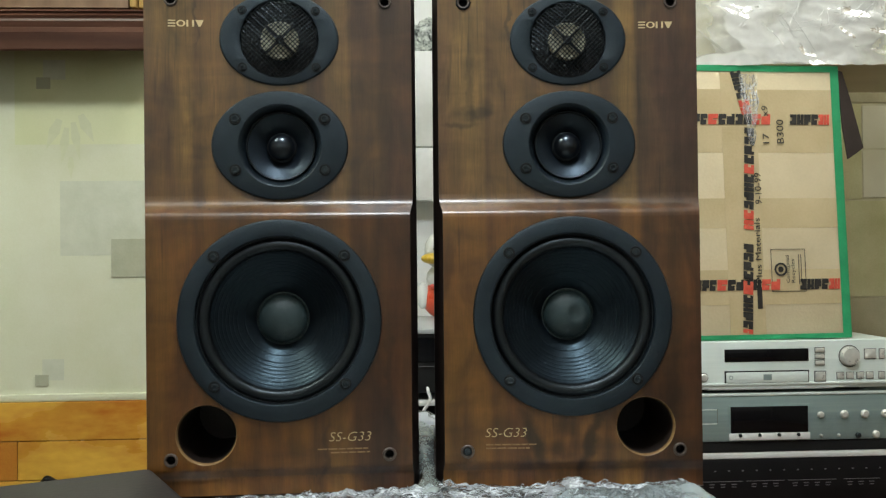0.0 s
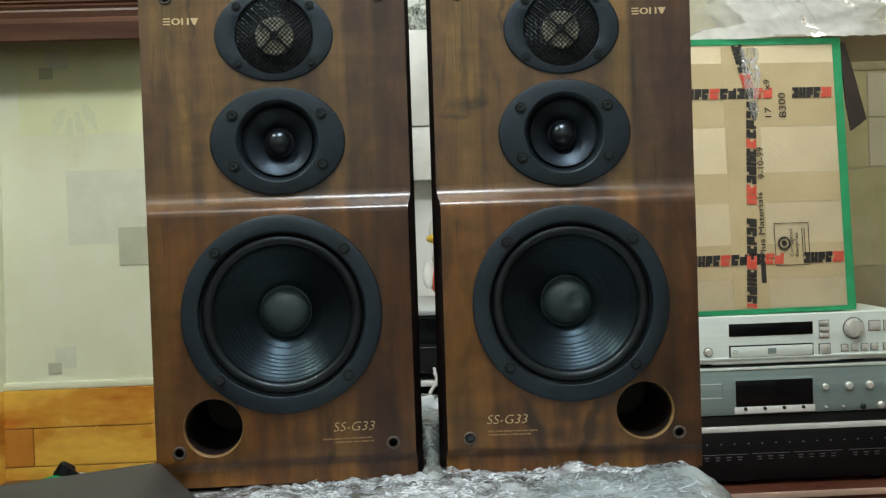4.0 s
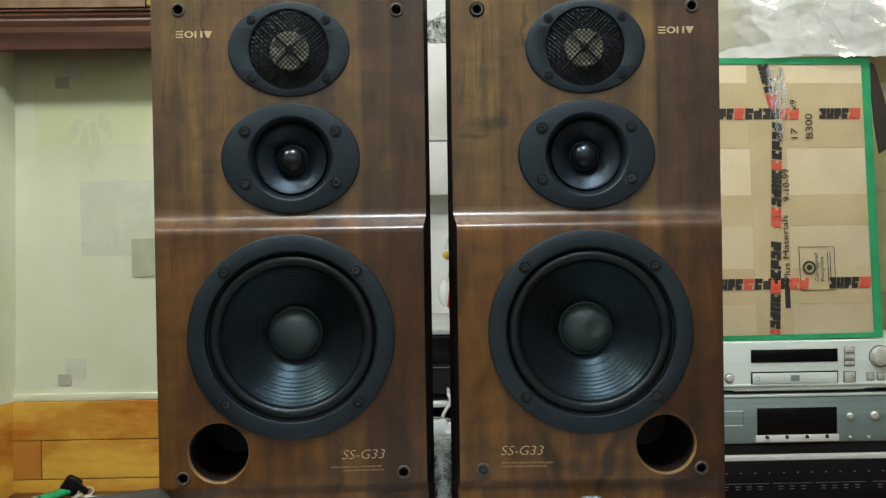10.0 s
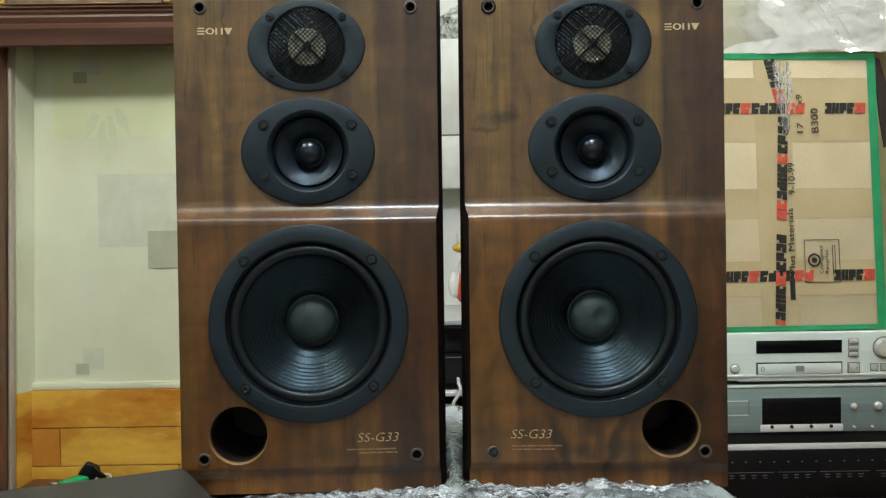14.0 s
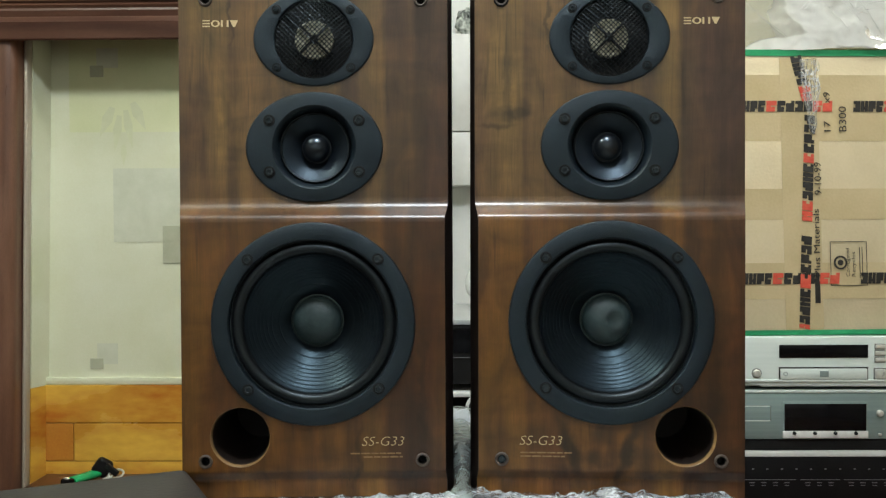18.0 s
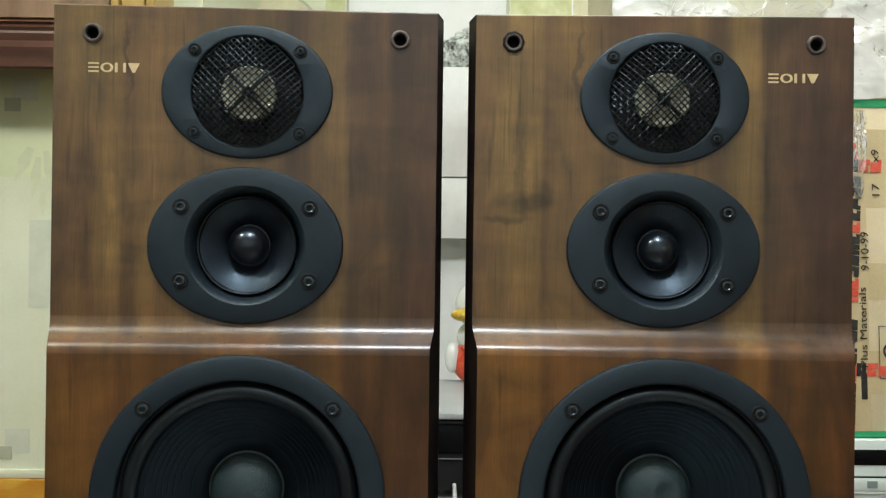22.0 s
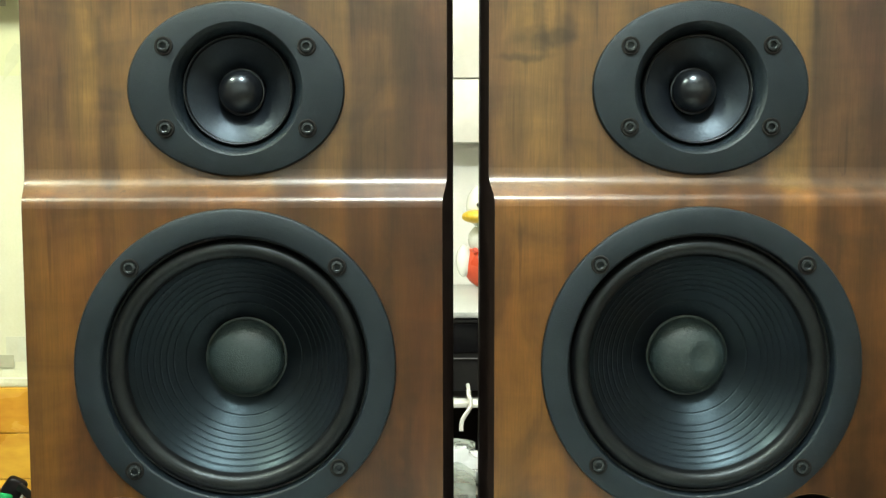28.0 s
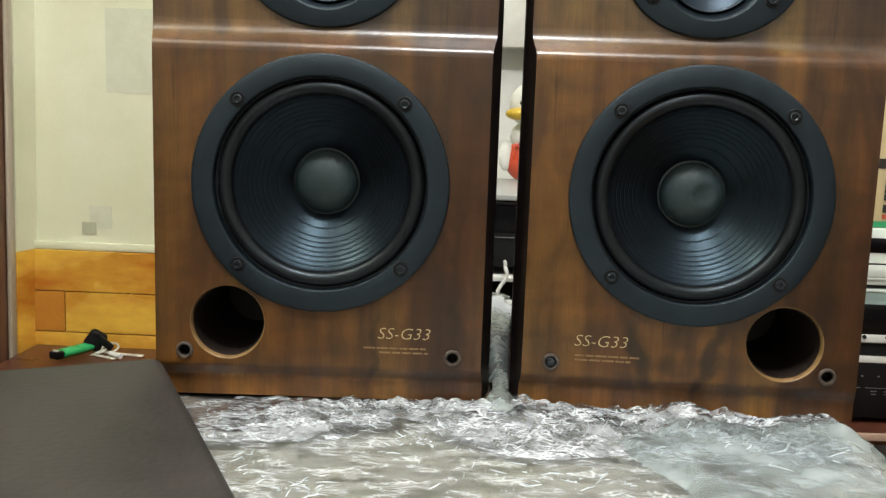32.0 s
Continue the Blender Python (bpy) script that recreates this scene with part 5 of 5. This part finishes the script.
for v in rock.verts:
    n = v.co.copy()
    v.co = Vector((n.x * 0.080, n.y * 0.034, n.z * 0.056)) * (1 + 0.20 * noise.noise(n * 2.2) + 0.12 * noise.noise(n * 6) + 0.06 * noise.noise(n * 14))
    v.co.z = max(v.co.z, -0.045)
solid("ornamental_stone", rock, surface("grey_mineral", (0.006, 0.015, 0.012), (0.66, 0.70, 0.65), 60, 0.5, 0.6, fine=120), "rough grey mineral with dark veins on the wall shelf", "stone", m=pose(0.075, 1.603, 1.611))

# ---- bench, film and cushion in front ----
FABRIC = surface("beige_woven_cloth", (0.225, 0.225, 0.185), (0.33, 0.33, 0.275), 14, 0.9, 0.6, fine=700)
solid("bench", block(-0.33, 0.338, -0.55, 0.42, 0.0, 0.683, 0.035, segments=5), FABRIC, "beige cloth-covered bench under clear film", "bench")
bm = bmesh.new()
rim = [(0.325, 0.016), (0.325, 0.31), (-0.325, 0.31), (-0.325, -0.055), (-0.285, -0.075), (-0.235, -0.062), (-0.195, -0.020), (-0.17, 0.016)]
lower, upper = [bm.verts.new((x, y, 0.684)) for x, y in rim], [bm.verts.new((x, y, 0.6965 if y > 0 else 0.690)) for x, y in rim]
bm.faces.new(lower), bm.faces.new(upper)
for i in range(len(rim)):
    bm.faces.new((lower[i], lower[(i + 1) % len(rim)], upper[(i + 1) % len(rim)], upper[i]))
solid("packing_pad", bm, surface("brown_felt", (0.05, 0.028, 0.02), (0.08, 0.048, 0.035), 30, 0.9, 0.4), "thin dark brown pad under the loudspeakers", "pad", smooth=False)


def film_level(x, y):
    near = max(0.0, 1 - abs(y + 0.035) / 0.07) * min(1.0, max(0.15, (x + 0.27) / 0.1))
    rough = 0.42 + 0.9 * near
    z = 0.6865 + 0.0032 * rough * creases(x, y * 1.3, 0, 2.0, 7) + 0.0030 * rough * creases(x * 0.7 + 0.6 * y, y - 0.4 * x, 1, 5.0, 15) + 0.0014 * rough * creases(x * 0.5 - y, y + x, 4, 6.0, 34)
    if x < -0.17 and y > -0.09:
        z = max(z, 0.6925)
    if y > 0.005:
        z = min(z, 0.6945) if abs(x) > 0.03 else 0.690 + 0.006 * creases(x, y, 2, 7.0, 14)
    if x > 0.290:
        z -= min((x - 0.290) ** 2 * 14, 0.08)
    if x < -0.30:
        z -= (-0.30 - x) ** 2 * 8
    return z


def strip_level(x, y):
    edge = -0.100 + 0.05 * noise.noise(Vector((x * 9, 0, 2))) + 0.055 * math.exp(-((x + 0.09) / 0.035) ** 2) - 0.012 * math.exp(-((x + 0.18) / 0.04) ** 2)
    up = min(1.0, max(0.0, (y - edge) / 0.03)) * min(1.0, max(0.0, (x + 0.27) / 0.10))
    lift = 0.008 * creases(x * 0.8, y * 1.6, 8, 1.7, 8) + 0.020 * abs(noise.noise(Vector((x * 26, y * 34, 3)))) + 0.012 * abs(noise.noise(Vector((x * 60 + y * 30, y * 75, 6)))) + 0.008 * abs(noise.noise(Vector((x * 140, y * 150 - x * 50, 9))))
    return film_level(x, y) + 0.0012 + up * max(0.0, 0.46 * lift - 0.005 + 0.004 * math.exp(-(x / 0.04) ** 2) + 0.006 * min(1.0, max(0.0, x / 0.03)) * min(1.0, max(0.0, (y + 0.06) / 0.05))), y - edge


def bag_level(x, y):
    edge = min(x - 0.10 - 0.04 * noise.noise(Vector((x * 9, y * 9, 4))) - 0.25 * abs(y + 0.07), -0.020 + 0.05 * noise.noise(Vector((x * 14, y * 14, 8))) - y)
    return film_level(x, y) + 0.0022 + min(1.0, max(0.0, edge / 0.03)) * (0.002 + 0.006 * creases(x, y, 6, 3.0, 5) + 0.004 * abs(noise.noise(Vector((x * 22, y * 22, 5))))), edge


BENCHFILM = film("creased_bench_film", 0.10, 0.18, 0.16, 40, (0.8, 1.3, 1), 0.95, 30, white=(0.86, 0.89, 0.91), tone=(0.90, 0.91, 0.90), cells_=True, folds=75, worn=0.42, sharp=0.7)
bm = crumpled(-0.36, 0.365, -0.42, 0.012, 250, 140, film_level, 4.0)
pleats(bm, 330, 11, film_level, -0.28, 0.16, -0.30, -0.03, 0.10, 0.018, 0.00055, tuple(range(-40, 100, 12)))
solid("plastic_film", bm, [BENCHFILM, GLINT_PLEAT], "creased shiny clear plastic film spread over the bench", "plastic film")
bm = crumpled(-0.25, 0.335, -0.150, 0.004, 230, 62, lambda x, y: strip_level(x, y)[0], 6.0)
ragged = [f for f in bm.faces if strip_level(f.calc_center_median().x, f.calc_center_median().y)[1] < 0]
bmesh.ops.delete(bm, geom=ragged, context="FACES")
pleats(bm, 350, 12, lambda x, y: strip_level(x, y)[0], -0.235, 0.31, -0.10, 0.0, 0.0, 0.011, 0.00045, tuple(range(-60, 120, 15)))
solid("crumpled_film", bm, [film("crumpled_film_strip", 0.20, 0.20, 0.35, 90, (0.7, 1.2, 1), 0.9, 60, (0.36, 0.64), (0.86, 0.91, 0.97), (0.78, 0.79, 0.81), cells_=True, folds=105, worn=0.43, sharp=0.9), GLINT_PLEAT], "crumpled shiny film bunched along the feet of the loudspeakers", "plastic film", smooth=False)
bm = crumpled(0.04, 0.365, -0.34, -0.01, 110, 100, lambda x, y: bag_level(x, y)[0], 5.0)
ragged = [f for f in bm.faces if bag_level(f.calc_center_median().x, f.calc_center_median().y)[1] < 0]
bmesh.ops.delete(bm, geom=ragged, context="FACES")
pleats(bm, 20, 13, lambda x, y: bag_level(x, y)[0], 0.14, 0.31, -0.14, -0.04, 0.1, 0.03, 0.0006)
solid("milky_film", bm, [film("milky_bag_film", 0.30, 0.22, 0.15, 18, uneven=0.55, patch=16, white=(0.68, 0.78, 0.81), tone=(0.84, 0.88, 0.88), folds=80, worn=0.56, sharp=0.6), GLINT_PLEAT], "milky plastic bag lying over the clear film", "plastic film")
bm = bmesh.new()
strip = []
for j in range(111):
    y = -0.03 + 0.50 * j / 110
    reach = 0.016 + 0.35 * max(0.0, -0.005 - y) if y < 0.005 else 0.0075 + 0.035 * max(0.0, y - 0.02)
    level = 0.700 + 0.022 * max(0.0, 1 - abs(y - 0.02) / 0.05) + 0.030 * max(0.0, y - 0.1)
    strip.append([bm.verts.new((reach * (i / 5 - 1), y, level + 0.004 * creases(reach * (i / 5 - 1), y, 2, 7.0, 9) - (0.02 * (i / 5 - 1) ** 2 if y < 0.01 else 0.006 * (i / 5 - 1) ** 2))) for i in range(11)])
for p, q in zip(strip, strip[1:]):
    for i in range(10):
        bm.faces.new((p[i], p[i + 1], q[i + 1], q[i]))
solid("bunched_film", bm, film("bunched_milky_film", 0.36, 0.15, 0.2, 50, (1, 0.5, 1), 0.5, 20, white=(0.74, 0.84, 0.80)), "bunched milky film between the loudspeakers", "plastic film")

bag = ball(0.012, 0.40, 0.700, 0.060, 0.036, 0.020)
for v in bag.verts:
    v.co.z += 0.006 * noise.noise(v.co * 40) + (0.004 if v.co.x < 0.012 else -0.002)
    v.co.y += 0.004 * noise.noise(v.co * 55 + Vector((3, 1, 2)))
    v.co.z = max(v.co.z, 0.684)
solid("rolled_bag", bag, film("rolled_bag_film", 0.85, 0.2, 0.3, 60, uneven=0.2), "rolled milky plastic bag on the bench behind the loudspeakers", "plastic bag")
LEATHER = surface("taupe_leatherette", (0.012, 0.010, 0.0095), (0.044, 0.037, 0.034), 11, 0.55, 0.2, fine=160)
bm = block(-0.60, 0.0, -0.60, 0.0, -0.034, 0.0, 0.010, segments=4)
for v in bm.verts:
    v.co.z += 0.003 * noise.noise(v.co * 6)
solid("flat_case", bm, LEATHER, "flat taupe leatherette case lying on the bench corner", "case", m=pose(-0.317, -0.010, 0.736, 0, 0, 27))
solid("seat", block(-1.05, -0.345, -0.80, -0.30, 0.0, 0.70, 0.02), LEATHER, "taupe seat under the flat case", "seat")

# ---- side table with lighter and keys ----
table = thing("side_table", pose(0, 0, 0), "dark red wooden side table against the board cladding", "side table")
part("top", block(-0.955, -0.42, 0.50, 1.035, 0.425, 0.452, 0.004), TABLE, table, "dark red table top")
for x in (-0.92, -0.46):
    for y in (0.54, 1.0):
        part("leg", block(x - 0.02, x + 0.02, y - 0.02, y + 0.02, 0, 0.424, 0.002), TABLE, table)
lighter = thing("lighter", pose(-0.838, 0.965, 0.4625, 0, 0, 66) @ Matrix.Scale(1.15, 4), "green plastic lighter with a metal head, on the side table", "lighter")
bm = lathe([((0.0125, 0.0075), -0.033), ((0.0130, 0.0082), -0.030), ((0.0130, 0.0082), 0.030), ((0.0125, 0.0075), 0.033)], 24)
bm.faces.new([v for v in bm.verts][:24]), bm.faces.new([v for v in bm.verts][-24:])
part("body", bm, surface("green_lighter_plastic", (0.01, 0.30, 0.09), (0.03, 0.42, 0.15), 30, 0.25, 0.0), lighter, "bright green body", m=pose(0, 0, 0, 0, 0, 90))
part("head", block(-0.050, -0.034, -0.011, 0.011, -0.007, 0.007, 0.003), PANEL, lighter, "dark metal head")
part("wheel", block(-0.047, -0.041, -0.006, 0.006, 0.0065, 0.0095, 0.001), BUTTON, lighter, "steel spark wheel")
keys = thing("key_ring", pose(-0.812, 1.000, 0.4525), "black key fob with silver keys on the side table", "keys")
part("fob", block(-0.019, 0.019, -0.011, 0.011, -0.021, 0.021, 0.0095, segments=5), PANEL, keys, "black rounded key fob", m=pose(0, 0, 0.0225, 12, 34, 30))
part("strap", block(-0.005, 0.030, -0.004, 0.004, -0.002, 0.012, 0.002), PANEL, keys, "black strap", m=pose(0.012, -0.006, 0.022, 0, 35, -10))
part("second_ring", tube([(0.022 + 0.011 * math.cos(a), -0.030 + 0.011 * math.sin(a), 0.006 + 0.004 * math.cos(a)) for a in np.linspace(0, 6.283, 21)], 0.0020, 6), BUTTON, keys, "small steel ring")
part("tag", lathe([(0, -0.016), (0.0055, -0.016), (0.0055, 0.016), (0, 0.016)], 16), WHITE, keys, "small white cylinder tag", m=pose(0.060, -0.045, 0.0056, 0, 0, 60))
part("ring", tube([(0.035 + 0.016 * math.cos(a), -0.01 + 0.016 * math.sin(a), 0.010 + 0.006 * math.sin(a)) for a in np.linspace(0, 6.283, 25)], 0.0024, 6), BUTTON, keys, "steel ring")
part("key", block(0.045, 0.115, -0.022, -0.010, 0.0005, 0.0035, 0.001), BUTTON, keys, "silver key", m=pose(0, 0, 0, 0, 0, -8))
part("key", block(0.02, 0.085, -0.034, -0.024, 0.0005, 0.003, 0.001), BUTTON, keys, "silver key", m=pose(0, 0, 0, 0, 0, -25))
